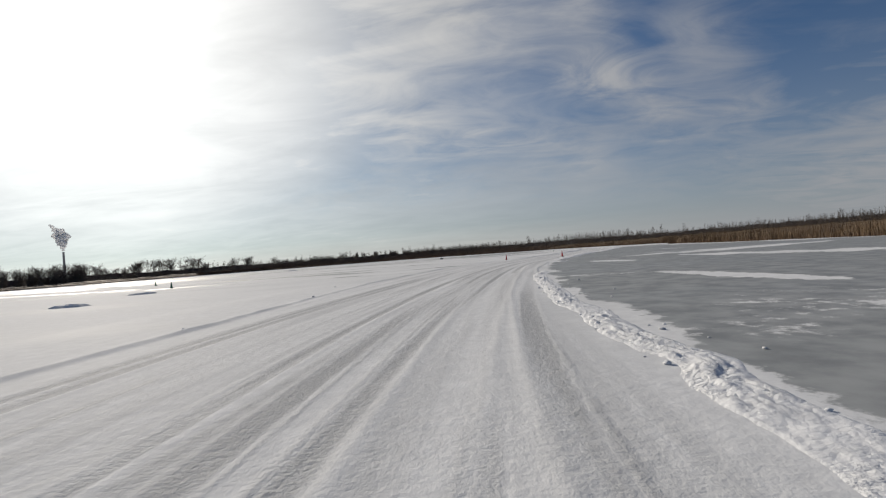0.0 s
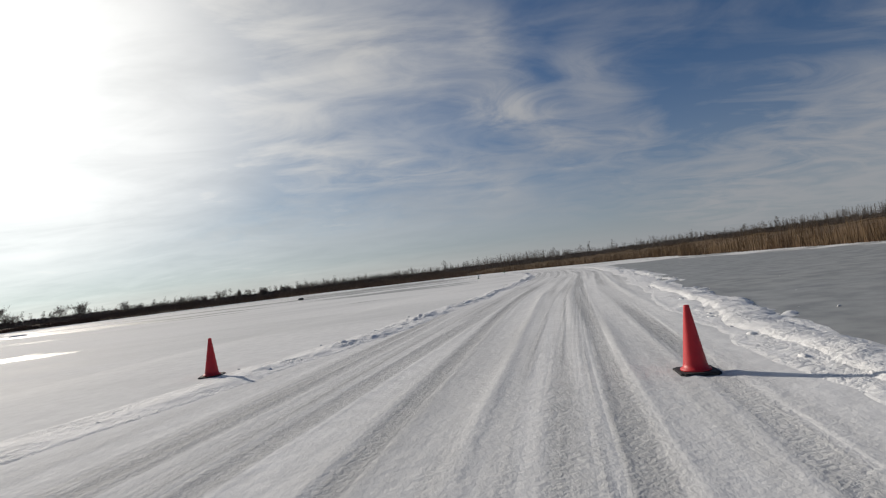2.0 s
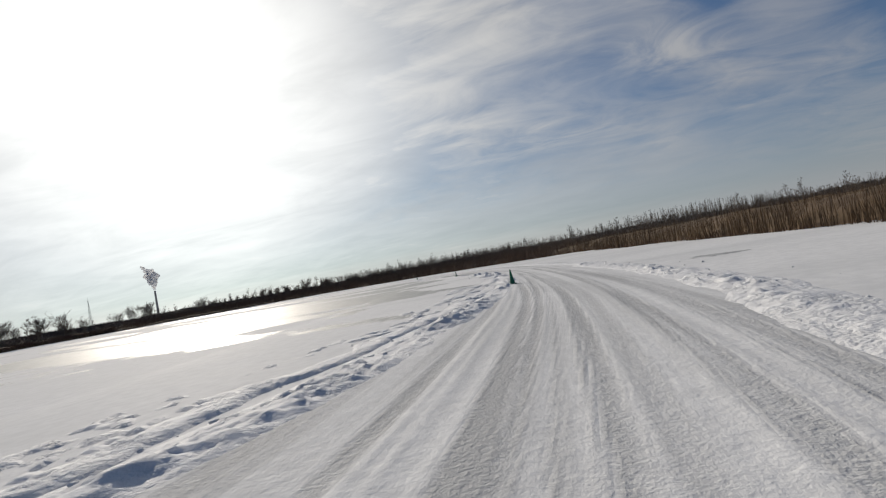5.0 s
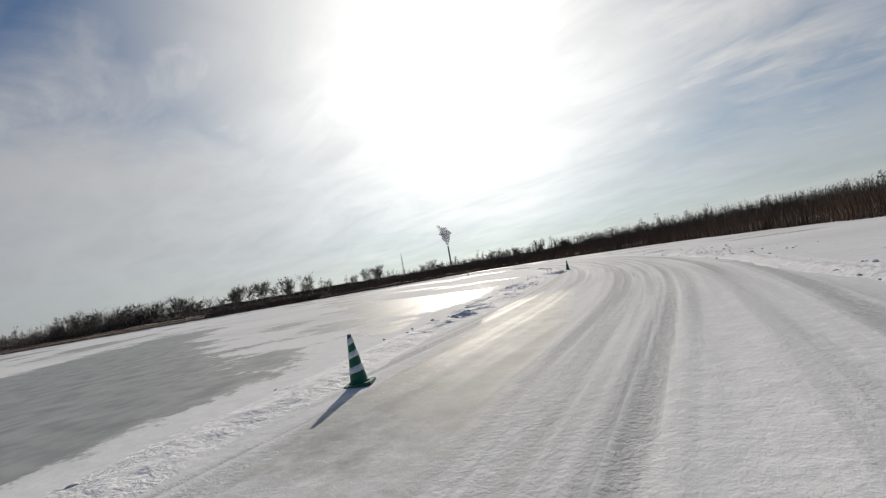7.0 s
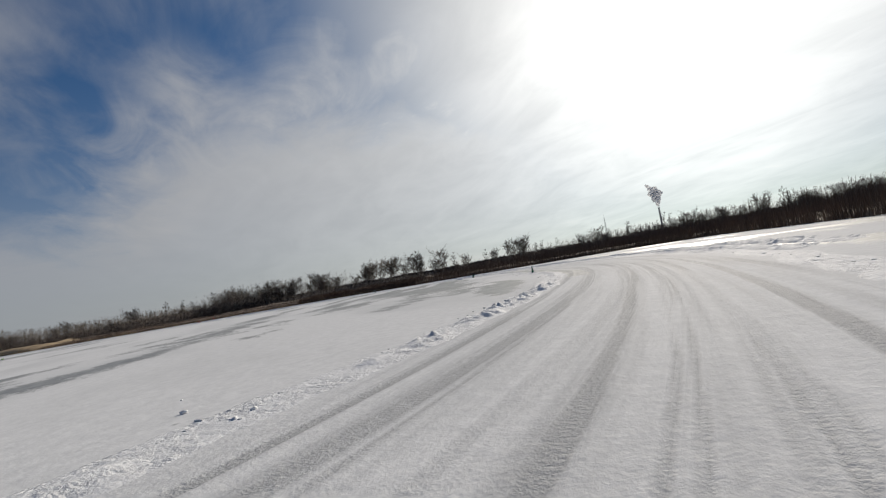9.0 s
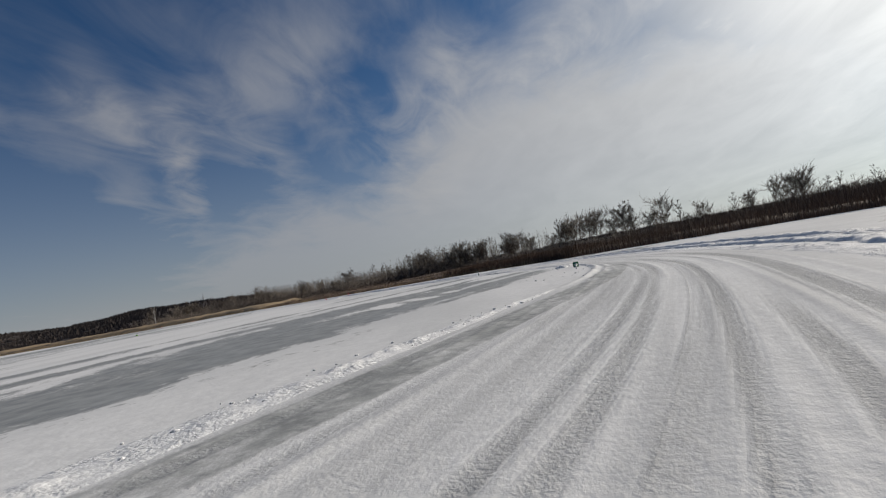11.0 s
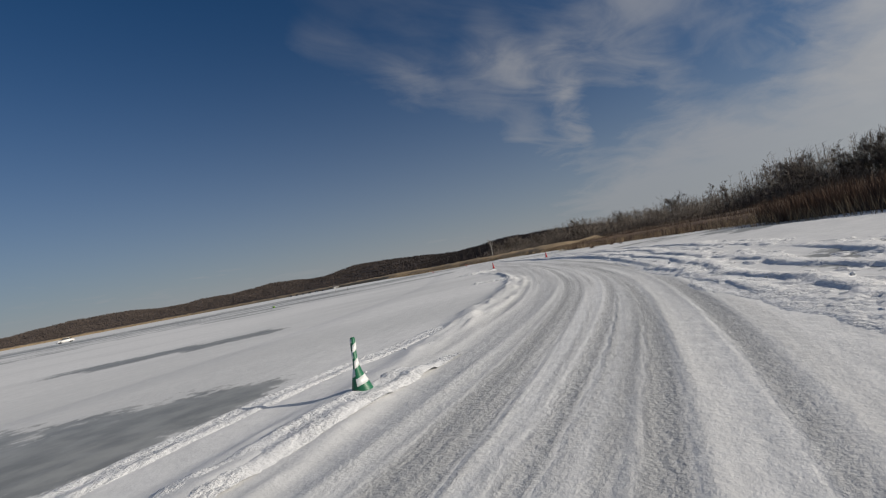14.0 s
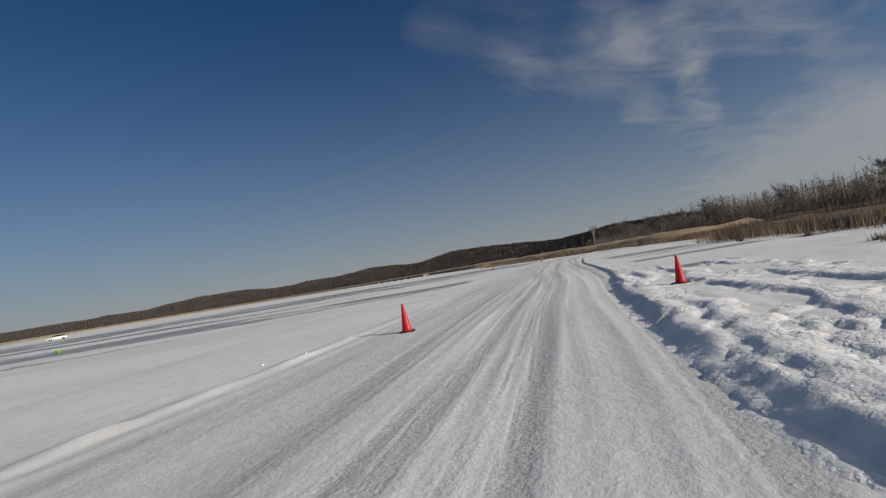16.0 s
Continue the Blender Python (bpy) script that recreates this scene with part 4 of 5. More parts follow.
kinds = [bare_tree("bare_tree", 1, 8.2, 2.9, 0.46, 0.2, "leafless broad-crowned tree standing behind the reeds", 25),
         bare_tree("bare_tree", 2, 7.6, 2.7, 0.44, 0.18, "leafless round-crowned tree standing behind the reeds", 25),
         bare_tree("bare_tree", 3, 10.0, 1.25, 0.10, 0.11, "slender leafless tree in a dense row", 17),
         bare_tree("bare_tree", 4, 11.0, 1.15, 0.14, 0.10, "tall slender leafless tree in a dense row", 16),
         bare_tree("bare_tree", 5, 6.5, 1.9, 0.15, 0.11, "small leafless tree with many stems", 16)]
rnd = random.Random(5)
spots = []
for lo, hi, count in ((60, 370, 70), (370, 640, 178), (640, 900, 50)):
    for s in spread(lo, hi, shore[:, 2] + 10, (np.arange(count) + np.array([rnd.uniform(0, 1.3) for _ in range(count)])) / (count + 0.3))[0]:
        off = np.interp(s, shore_s, shore[:, 2]) + abs(rnd.gauss(0, 13)) + rnd.uniform(0, 8)
        spots.append((np.interp(s, shore_s, shore[:, 0]) + np.interp(s, shore_s, land[:, 0]) * off,
                      np.interp(s, shore_s, shore[:, 1]) + np.interp(s, shore_s, land[:, 1]) * off, s))
used = set()
for x, y, s in spots:
    k = rnd.choice((2, 3, 3, 2, 4)) if (s < 449 or rnd.random() < (0.55 if s < 535 else 0.25)) else rnd.choice((0, 1, 0, 1, 0, 1, 4))
    size = rnd.uniform(0.65, 1.15) * (0.38 if s < 190 else 0.75 if s < 290 else 0.85 if s < 452 else 0.8 if s < 535 else 1.0 if s < 600 else 0.95)
    m = pose(x, y, 0.0, rnd.gauss(0, 2), rnd.gauss(0, 2), rnd.uniform(0, 360)) @ Matrix.Scale(size, 4)
    if k in used:
        ob = copy_thing(kinds[k], m)
        ob.scale = (size, size, size * rnd.uniform(0.92, 1.1))
    else:
        used.add(k)
        kinds[k].matrix_basis = m


def thicket(name, count, seed, deep, lo, hi, label, first=40, last=REED_END + 40, stout=1.0, wide=0.75):
    """A dense stand of thin bare stems, too many to count."""
    r = random.Random(seed)
    stems = ([], [])
    places = spread(first, last, shore[:, 2] + 0.4 * deep, [r.random() for _ in range(count)])[0]
    for s in places:
        i = min(len(shore) - 1, int(s / 2))
        off = shore[i, 2] - 4 + r.uniform(0, deep)
        x, y = shore[i, 0] + land[i, 0] * off, shore[i, 1] + land[i, 1] * off
        wave = noise.noise(Vector((s / 30, 0, 3)))
        h = r.uniform(lo, hi) * (0.85 + 0.45 * wave) * (0.8 if s < 200 else 1.0 if s < 505 else 0.72 if s < 612 else 1.1)
        p = Vector((x, y, -0.1))
        t = Vector((x + r.gauss(0, 0.3), y + r.gauss(0, 0.3), h))
        tube(p, t, 0.06 * stout, 0.015 * stout, 3, *stems)
        for _ in range(25):
            k = r.uniform(0.3, 1.0)
            b = p.lerp(t, k)
            e = b + Vector((r.gauss(0, wide), r.gauss(0, wide), r.uniform(0.1, 0.9))) * r.uniform(0.7, 1.7) * (1.25 - 0.6 * k)
            sprig(b, e, 0.075 * stout, stems)
    me = mesh_from(name, [tuple(v) for v in stems[0]], stems[1], M_TWIG)
    return tagged(new(name, me), label, "woodland", kind="stuff")


thicket("thicket", 6500, 8, 32, 3.6, 6.6, "dense grey-brown leafless woodland behind the reeds")
thicket("thicket", 6200, 18, 45, 5.0, 10.5, "thin grey-brown leafless woodland beyond the reed beds", 190, 453, 1.2, 0.42)
thicket("thicket", 3600, 38, 26, 2.4, 4.6, "low dark hedge of bare scrub under the trees", 400, 665, 1.3)
thicket("thicket", 1500, 48, 30, 5.5, 9.0, "grey leafless woodland behind the hedge", 425, 482, 1.3)
thicket("thicket", 1900, 28, 55, 6.5, 10.5, "dense dark leafless woodland at the foot of the western hill", 612, 720, 1.2)

# ---------------------------------------------------------------- far chimney, masts
M_CONCRETE = plain("grey_concrete", (0.24, 0.24, 0.245), 0.85, scale=0.05)
M_STEEL = plain("grey_steel", (0.25, 0.26, 0.27), 0.5, 0.8, scale=0.5)
def smoke_material():
    m, n, b = material("white_smoke")
    at = n.add("ShaderNodeTexCoord").outputs["Object"]
    b.inputs["Base Color"].default_value = (0.86, 0.87, 0.89, 1)
    b.inputs["Roughness"].default_value = 1.0
    thin = n.add("ShaderNodeBsdfTranslucent")
    thin.inputs["Color"].default_value = (0.9, 0.9, 0.9, 1)
    clear = n.add("ShaderNodeBsdfTransparent")
    a = n.add("ShaderNodeMixShader")
    n.put(a.inputs[0], 0.60)
    n.put(a.inputs[1], b.outputs[0])
    n.put(a.inputs[2], thin.outputs[0])
    c = n.add("ShaderNodeMixShader")
    n.put(c.inputs[0], n.ramp(n.noise(at, 0.012, 2.0), 0.35, 0.75, 0.05, 0.25))
    n.put(c.inputs[1], a.outputs[0])
    n.put(c.inputs[2], clear.outputs[0])
    out = [x for x in n.n if x.type == "OUTPUT_MATERIAL"][0]
    n.put(out.inputs["Surface"], c.outputs[0])
    return m


M_SMOKE = smoke_material()


def far_point(azimuth, distance):
    return (-distance * math.sin(radians(azimuth)), 190 + distance * math.cos(radians(azimuth)))


def lathe(profile, sides=24):
    """A round body from (radius, height) pairs."""
    bm = bmesh.new()
    rings = []
    for r, h in profile:
        rings.append([bm.verts.new((r * math.cos(2 * math.pi * k / sides), r * math.sin(2 * math.pi * k / sides), h)) for k in range(sides)])
    for a, b in zip(rings, rings[1:]):
        for k in range(sides):
            bm.faces.new((a[k], a[(k + 1) % sides], b[(k + 1) % sides], b[k])).smooth = True
    bm.faces.new(rings[0][::-1])
    bm.faces.new(rings[-1])
    return bm


cx, cy = far_point(41.3, 4000)
chimney = new("factory_chimney")
chimney.location = (cx, cy, 0)
tagged(chimney, "tall pale factory chimney far beyond the trees", "chimney")
part("shaft", lathe([(9.4, 0), (7.4, 90), (5.9, 205), (6.4, 205.4), (6.4, 212), (5.0, 212), (5.0, 206)]), M_CONCRETE, chimney)
part("platform_ring", lathe([(6.6, 180), (8.0, 180.4), (8.0, 183), (6.6, 183.4)]), M_STEEL, chimney)

bm = bmesh.new()
for k, (px, py, pz, pr) in enumerate(((0, 0, 226, 11), (-4, 3, 247, 22), (2, -4, 272, 36), (-14, 5, 296, 46), (14, 0, 310, 40), (-34, 2, 326, 38), (-8, -3, 345, 36),
                                      (-48, 4, 362, 24), (-66, 0, 384, 16), (-82, 2, 398, 10))):
    puff = bmesh.ops.create_icosphere(bm, subdivisions=4, radius=1.0)["verts"]
    for v in puff:
        swell = 0.85 + 0.45 * noise.noise(v.co * 1.7 + Vector((k, 0, 0))) + 0.22 * noise.noise(v.co * 4.5 + Vector((0, k, 0)))
        v.co = Vector((px, py, pz)) + Vector((v.co.x, v.co.y, v.co.z * 0.85)) * 0.85 * pr * swell
for f in bm.faces:
    f.smooth = True
me = bpy.data.meshes.new("smoke_plume")
bm.to_mesh(me)
bm.free()
me.materials.append(M_SMOKE)
ob = new("smoke_plume", me)
ob.location = (cx, cy, 0)
tagged(ob, "white smoke plume rising from a factory chimney", "smoke", kind="stuff")


def lattice_mast(x, y, height, foot, label):
    thing = new("lattice_mast")
    thing.location = (x, y, 0)
    tagged(thing, label, "mast")
    corner = [Vector((sx * foot, sy * foot, 0)) for sx, sy in ((1, 1), (-1, 1), (-1, -1), (1, -1))]
    for c in corner:
        vs, fs = [], []
        tube(c, Vector((c.x * 0.12, c.y * 0.12, height)), 0.9, 0.6, 4, vs, fs)
        ob = new("mast_leg", mesh_from("mast_leg", [tuple(v) for v in vs], fs, M_STEEL))
        ob.parent = thing
    vs, fs = [], []
    for k in range(12):
        u, n = k / 12, (k + 1) / 12
        for a, b in zip(corner, corner[1:] + corner[:1]):
            p = Vector((a.x * (1 - 0.88 * u), a.y * (1 - 0.88 * u), height * u))
            q = Vector((b.x * (1 - 0.88 * n), b.y * (1 - 0.88 * n), height * n))
            tube(p, q, 0.3, 0.3, 3, vs, fs)
    ob = new("mast_bracing", mesh_from("mast_bracing", [tuple(v) for v in vs], fs, M_STEEL))
    ob.parent = thing
    vs, fs = [], []
    tube(Vector((0, 0, height * 0.97)), Vector((0, 0, height * 1.1)), 0.5, 0.3, 5, vs, fs)
    ob = new("antenna", mesh_from("antenna", [tuple(v) for v in vs], fs, M_STEEL))
    ob.parent = thing
    return thing


mx, my = far_point(46.9, 4000)
lattice_mast(mx, my, 215, 8, "thin steel lattice mast far beyond the trees")
lattice_mast(-1160, -450, 52, 3.0, "steel lattice tower on the distant wooded rise")

# ---------------------------------------------------------------- cones
M_RED = plain("red_plastic", (0.50, 0.010, 0.018), 0.5, vary=0.1, scale=12, bump=0.05)
M_GREEN = plain("green_plastic", (0.008, 0.125, 0.06), 0.45, vary=0.15, scale=12, bump=0.05)
M_WHITE = plain("white_sheeting", (0.72, 0.74, 0.73), 0.4, vary=0.06, scale=20, bump=0.05)
M_RUBBER = plain("black_rubber", (0.02, 0.02, 0.022), 0.75, vary=0.3, scale=20, bump=0.2)


def rounded_slab(w2, h, r=0.03):
    bm = bmesh.new()
    bmesh.ops.create_cube(bm, size=1.0)
    for v in bm.verts:
        v.co = Vector((v.co.x * w2 * 2, v.co.y * w2 * 2, (v.co.z + 0.5) * h))
    bmesh.ops.bevel(bm, geom=[e for e in bm.edges if abs(e.verts[0].co.z - e.verts[1].co.z) > h * 0.5], offset=r, segments=3, affect="EDGES")
    bmesh.ops.bevel(bm, geom=[e for e in bm.edges if min(e.verts[0].co.z, e.verts[1].co.z) > h * 0.9], offset=0.008, segments=2, affect="EDGES")
    return bm


def cone_radius(h):
    return 0.128 - 0.146 * h if h < 0.68 else 0.0287


def stripe(h0, rise, wide, sides=28, turn=1.0):
    """A slanting band that lies just proud of the cone."""
    bm = bmesh.new()
    ring = []
    for k in range(sides + 1):
        a = turn * 2 * math.pi * k / sides
        lo = min(0.66, h0 + rise * k / sides)
        hi = min(0.67, lo + wide)
        ring.append([bm.verts.new(((cone_radius(h) + d) * math.cos(a), (cone_radius(h) + d) * math.sin(a), h))
                     for h, d in ((lo, 0.0), (lo, 0.004), ((lo + hi) / 2, 0.004), (hi, 0.004), (hi, 0.0))])
    for a, b in zip(ring, ring[1:]):
        for k in range(4):
            bm.faces.new((a[k], b[k], b[k + 1], a[k + 1])).smooth = True
    return bm


def traffic_cone(mat, label, striped):
    thing = tagged(new("traffic_cone"), label, "cone", "cones along the track")
    part("base", rounded_slab(0.19, 0.035), M_GREEN if mat is M_GREEN else M_RUBBER, thing)
    body = part("cone_body", lathe([(0.15, 0.034), (0.146, 0.05), (0.124, 0.06), (cone_radius(0.1), 0.1), (cone_radius(0.35), 0.35), (cone_radius(0.67), 0.67), (0.030, 0.69), (0.022, 0.697), (0.017, 0.68)], 28), mat, thing)
    if striped:
        for h0 in (0.13, 0.33, 0.51):
            st = part("stripe", stripe(h0, 0.10, 0.085), M_WHITE, body, "white reflective slanting stripe")
    return thing


red = traffic_cone(M_RED, "red plastic traffic cone on a black rubber base", False)
striped = traffic_cone(M_GREEN, "green and white striped traffic cone beside the track", True)
green = traffic_cone(M_GREEN, "plain green plastic traffic cone on a green base", False)
RED_SPOTS = [(12.3, 59.9), (6.0, 64.7), (-136.3, 233.5), (-130.3, 230.3), (-186, 150), (-195, 156)]
STRIPED_SPOTS = [(27.0, 193.6), (25.8, 137.3)]
GREEN_SPOTS = [(35.6, 157.5), (15.1, 221.6), (-28.8, 263.0), (-31, 51.6), (-45, 71)]
for first, places in ((red, RED_SPOTS), (striped, STRIPED_SPOTS), (green, GREEN_SPOTS)):
    for k, (x, y) in enumerate(places):
        m = pose(x, y, surface(x, y) - 0.01, rnd.gauss(0, 1.5), rnd.gauss(0, 1.5), rnd.uniform(0, 360))
        if k == 0:
            first.matrix_basis = m
        else:
            copy_thing(first, m)
# one knocked over, one crushed
fallen = copy_thing(striped, pose(-61.4, 273.6, surface(-61.4, 273.6) + 0.18, 0, 103, -8))
tagged(fallen, "green and white striped traffic cone lying knocked over on the snow")
crushed = tagged(new("traffic_cone"), "crushed green and white traffic cone half buried in snow", "cone", "cones along the track")
crushed.matrix_basis = pose(-91.3, 265.6, surface(-91.3, 265.6) - 0.06, 6, -4, 40)


def crush(bm):
    for v in bm.verts:
        v.co.x += 0.10 * v.co.z * math.sin(v.co.z * 7)
        v.co.y *= 0.75 + 0.3 * math.sin(v.co.z * 9 + 1)
        v.co.x *= 0.9 + 0.25 * math.sin(v.co.z * 11)
    return bm


cbody = part("cone_body", crush(lathe([(0.146, 0.03), (0.124, 0.06)] + [(cone_radius(h), h) for h in np.linspace(0.1, 0.67, 14)] + [(0.022, 0.69)], 28)), M_GREEN, crushed)
part("base", crush(rounded_slab(0.19, 0.035)), M_GREEN, crushed)
for h0 in (0.13, 0.33, 0.51):
    part("stripe", crush(stripe(h0, 0.12, 0.085)), M_WHITE, cbody, "creased white stripe")

# ---------------------------------------------------------------- heaps and crumbs of snow


def snow_heap(x, y, length, width, tall, turn, seed):
    n_u, n_v = 70, 50
    U, V = np.meshgrid(np.linspace(-1, 1, n_u), np.linspace(-1, 1, n_v), indexing="ij")
    edge = np.clip(1 - (U ** 2 + V ** 2) ** 0.5 + 0.35 * (fbm(U * 2.2 + seed, V * 2.2, 3, seed) - 0.5), 0, 1)
    zz = 0.55 * tall * (smooth(0, 0.45, edge) * (0.45 + 0.8 * fbm(U * 3 + seed, V * 3, 3, seed + 1)) + 0.9 * smooth(0, 0.2, edge) * np.maximum(fbm(U * length * 4.6, V * width * 4.6, 3, seed + 2) - 0.42, 0)) - 0.05
    me = mesh_from("snow_mound", np.stack([(U * length / 2).ravel(), (V * width / 2).ravel(), zz.ravel()], 1), grid_faces(n_u, n_v)[:, ::-1], M_SNOW)
    ob = new("snow_mound", me)
    ob.matrix_basis = pose(x, y, max(0.0, surface(x, y) * 0.5), 0, 0, turn)
    return tagged(ob, "lumpy heap of broken snow beside the track", "snow heap", "heaps of snow")


HEAPS = [(16.0, 218.2, 2.6, 1.6, 0.32, 130), (18.6, 209.9, 2.4, 1.7, 0.26, 120), (-122.4, 235.4, 4.8, 2.3, 0.42, 145), (34.3, 152.2, 2.4, 0.9, 0.22, 65),
         (34.2, 168.6, 1.5, 1.0, 0.30, 60), (33.0, 172.9, 2.2, 1.2, 0.32, 95), (33.0, 176.8, 1.6, 0.9, 0.28, 100), (-65.6, 273.3, 3.2, 1.4, 0.40, 165),
         (28.9, 187.6, 2.0, 1.1, 0.36, 110), (31.2, 180.6, 3.8, 1.2, 0.46, 97), (18.2, 230.4, 2.2, 1.3, 0.2, 120), (13.2, 239.5, 3.0, 1.6, 0.22, 130), (-22.1, 27.2, 2.4, 1.2, 0.3, 20),
         (4.3, 252.9, 5.0, 1.5, 0.3, 130), (-108.2, 251.5, 3.6, 1.5, 0.24, 140), (-26, 39.3, 2.4, 0.9, 0.28, 20), (-50, 144.6, 3.2, 1.2, 0.4, 10)]
for k, h in enumerate(HEAPS):
    snow_heap(*h, 400 + k * 7)


def crumbs(name, count, seed, label, stretch=None):
    """Small broken lumps of snow thrown out beside the banks."""
    r = np.random.RandomState(seed)
    ico = bmesh.new()
    bmesh.ops.create_icosphere(ico, subdivisions=1, radius=1.0)
    base = np.array([v.co[:] for v in ico.verts])
    fb = np.array([[v.index for v in f.verts] for f in ico.faces])
    ico.free()
    i = r.randint(48, len(trk) - 156, count)
    left = r.rand(count) < 0.55
    off = np.where(left, trk[i, 2] + 0.1 + r.exponential(0.3, count), -(trk[i, 3] + 0.2 + r.exponential(0.4, count)))
    x = trk[i, 0] - trk_way[i, 1] * off
    y = trk[i, 1] + trk_way[i, 0] * off
    for k in range(0, count // 4):
        h = HEAPS[k % len(HEAPS)]
        x[k], y[k] = h[0] + r.normal(0, 0.4), h[1] + r.normal(0, 0.4)
    size = np.minimum(0.012 + 0.014 * r.exponential(1.0, count), 0.055)
    bare = np.where(left, (trk_s[i] < 80) | (trk_s[i] > 342), (trk_s[i] < 90) & (trk_s[i] > 58)) & (r.rand(count) < 0.95)
    size = np.where(bare, 0.004, size)
    if stretch:
        lo, hi, near, far, side, big = stretch
        i = np.searchsorted(trk_s, r.uniform(lo, hi, count))
        off = side * (trk[i, 2 if side > 0 else 3] + near + (far - near) * r.rand(count) ** 1.5)
        x, y = trk[i, 0] - trk_way[i, 1] * off, trk[i, 1] + trk_way[i, 0] * off
        size = big * np.minimum(0.02 + 0.018 * r.exponential(1.0, count), 0.07)
    verts, faces = [], []
    for k in range(count):
        z0 = surface(x[k], y[k])
        jig = base * (1 + 0.22 * (r.rand(12, 1) - 0.5) * 2 + 0.25 * np.sin(base[:, :1] * 3 + k) * np.cos(base[:, 1:2] * 2.5 + k)) * np.array([1.25, 0.9, 0.55]) * size[k]
        a = r.uniform(0, 6.28)
        c, s_ = math.cos(a), math.sin(a)
        verts.append(np.stack([x[k] + jig[:, 0] * c - jig[:, 1] * s_, y[k] + jig[:, 0] * s_ + jig[:, 1] * c, z0 + size[k] * 0.35 + jig[:, 2]], 1))
        faces.append(fb + 12 * k)
    me = mesh_from(name, np.vstack(verts), np.vstack(faces), M_SNOW)
    return tagged(new(name, me), label, "snow", kind="stuff")


crumbs("snow_crumbs", 8000, 77, "small broken lumps of snow scattered along the banks")
crumbs("snow_chunks", 70, 78, "white chunks of broken snow scattered over the glazed lake", (352, 388, 0.8, 9.0, 1, 1.0))
crumbs("snow_clods", 110, 79, "rough clods of snow thrown out over the smooth outer side", (246, 272, -0.2, 3.4, -1, 1.0))
crumbs("snow_clods", 60, 80, "rough clods of broken snow crust lying on the glazed ice", (246, 264, -0.6, 3.0, 1, 0.75))

# ---------------------------------------------------------------- cars and odds and ends on the lake
M_PAINT_W = plain("white_car_paint", (0.75, 0.75, 0.74), 0.3, vary=0.04, scale=2, bump=0.0, coat=0.6)
M_GLASS = plain("dark_car_glass", (0.015, 0.017, 0.02), 0.08, vary=0.05, bump=0.0)
M_RIM = plain("alloy_rim", (0.5, 0.5, 0.5), 0.35, 0.9, vary=0.05)
M_LAMP = plain("lamp_glass", (0.7, 0.7, 0.68), 0.1, vary=0.03, bump=0.0)
M_TAIL = plain("red_lamp_glass", (0.35, 0.01, 0.01), 0.15, vary=0.03, bump=0.0)


def shell(sections, half):
    """A car body from lengthwise sections: x, low z, high z, width factor."""
    bm = bmesh.new()
    rings = []
    for x, lo, hi, wf in sections:
        w_ = half * wf
        ring = [(x, -w_ * 0.9, lo), (x, -w_, lo + 0.18 * (hi - lo)), (x, -w_ * 0.98, lo + 0.75 * (hi - lo)), (x, -w_ * 0.78, hi), (x, w_ * 0.78, hi),
                (x, w_ * 0.98, lo + 0.75 * (hi - lo)), (x, w_, lo + 0.18 * (hi - lo)), (x, w_ * 0.9, lo)]
        rings.append([bm.verts.new(p) for p in ring])
    for a, b in zip(rings, rings[1:]):
        for k in range(8):
            bm.faces.new((a[k], a[(k + 1) % 8], b[(k + 1) % 8], b[k])).smooth = True
    bm.faces.new(rings[0][::-1])
    bm.faces.new(rings[-1])
    bmesh.ops.recalc_face_normals(bm, faces=bm.faces)
    return bm


def box(cx, cy, cz, sx, sy, sz, bevel=0.02):
    bm = bmesh.new()
    bmesh.ops.create_cube(bm, size=1.0)
    for v in bm.verts:
        v.co = Vector((cx + v.co.x * sx, cy + v.co.y * sy, cz + v.co.z * sz))
    bmesh.ops.bevel(bm, geom=bm.edges[:], offset=bevel, segments=2, affect="EDGES")
    return bm


def wheel_disc(r0, r1, wide, cx, cy):
    bm = lathe([(r1, -wide / 2), (r0 - 0.03, -wide / 2), (r0, -wide / 2 + 0.03), (r0, wide / 2 - 0.03), (r0 - 0.03, wide / 2), (r1, wide / 2)], 20)
    for v in bm.verts:
        v.co = Vector((cx + v.co.x, cy + v.co.z, 0.31 + v.co.y))
    return bm


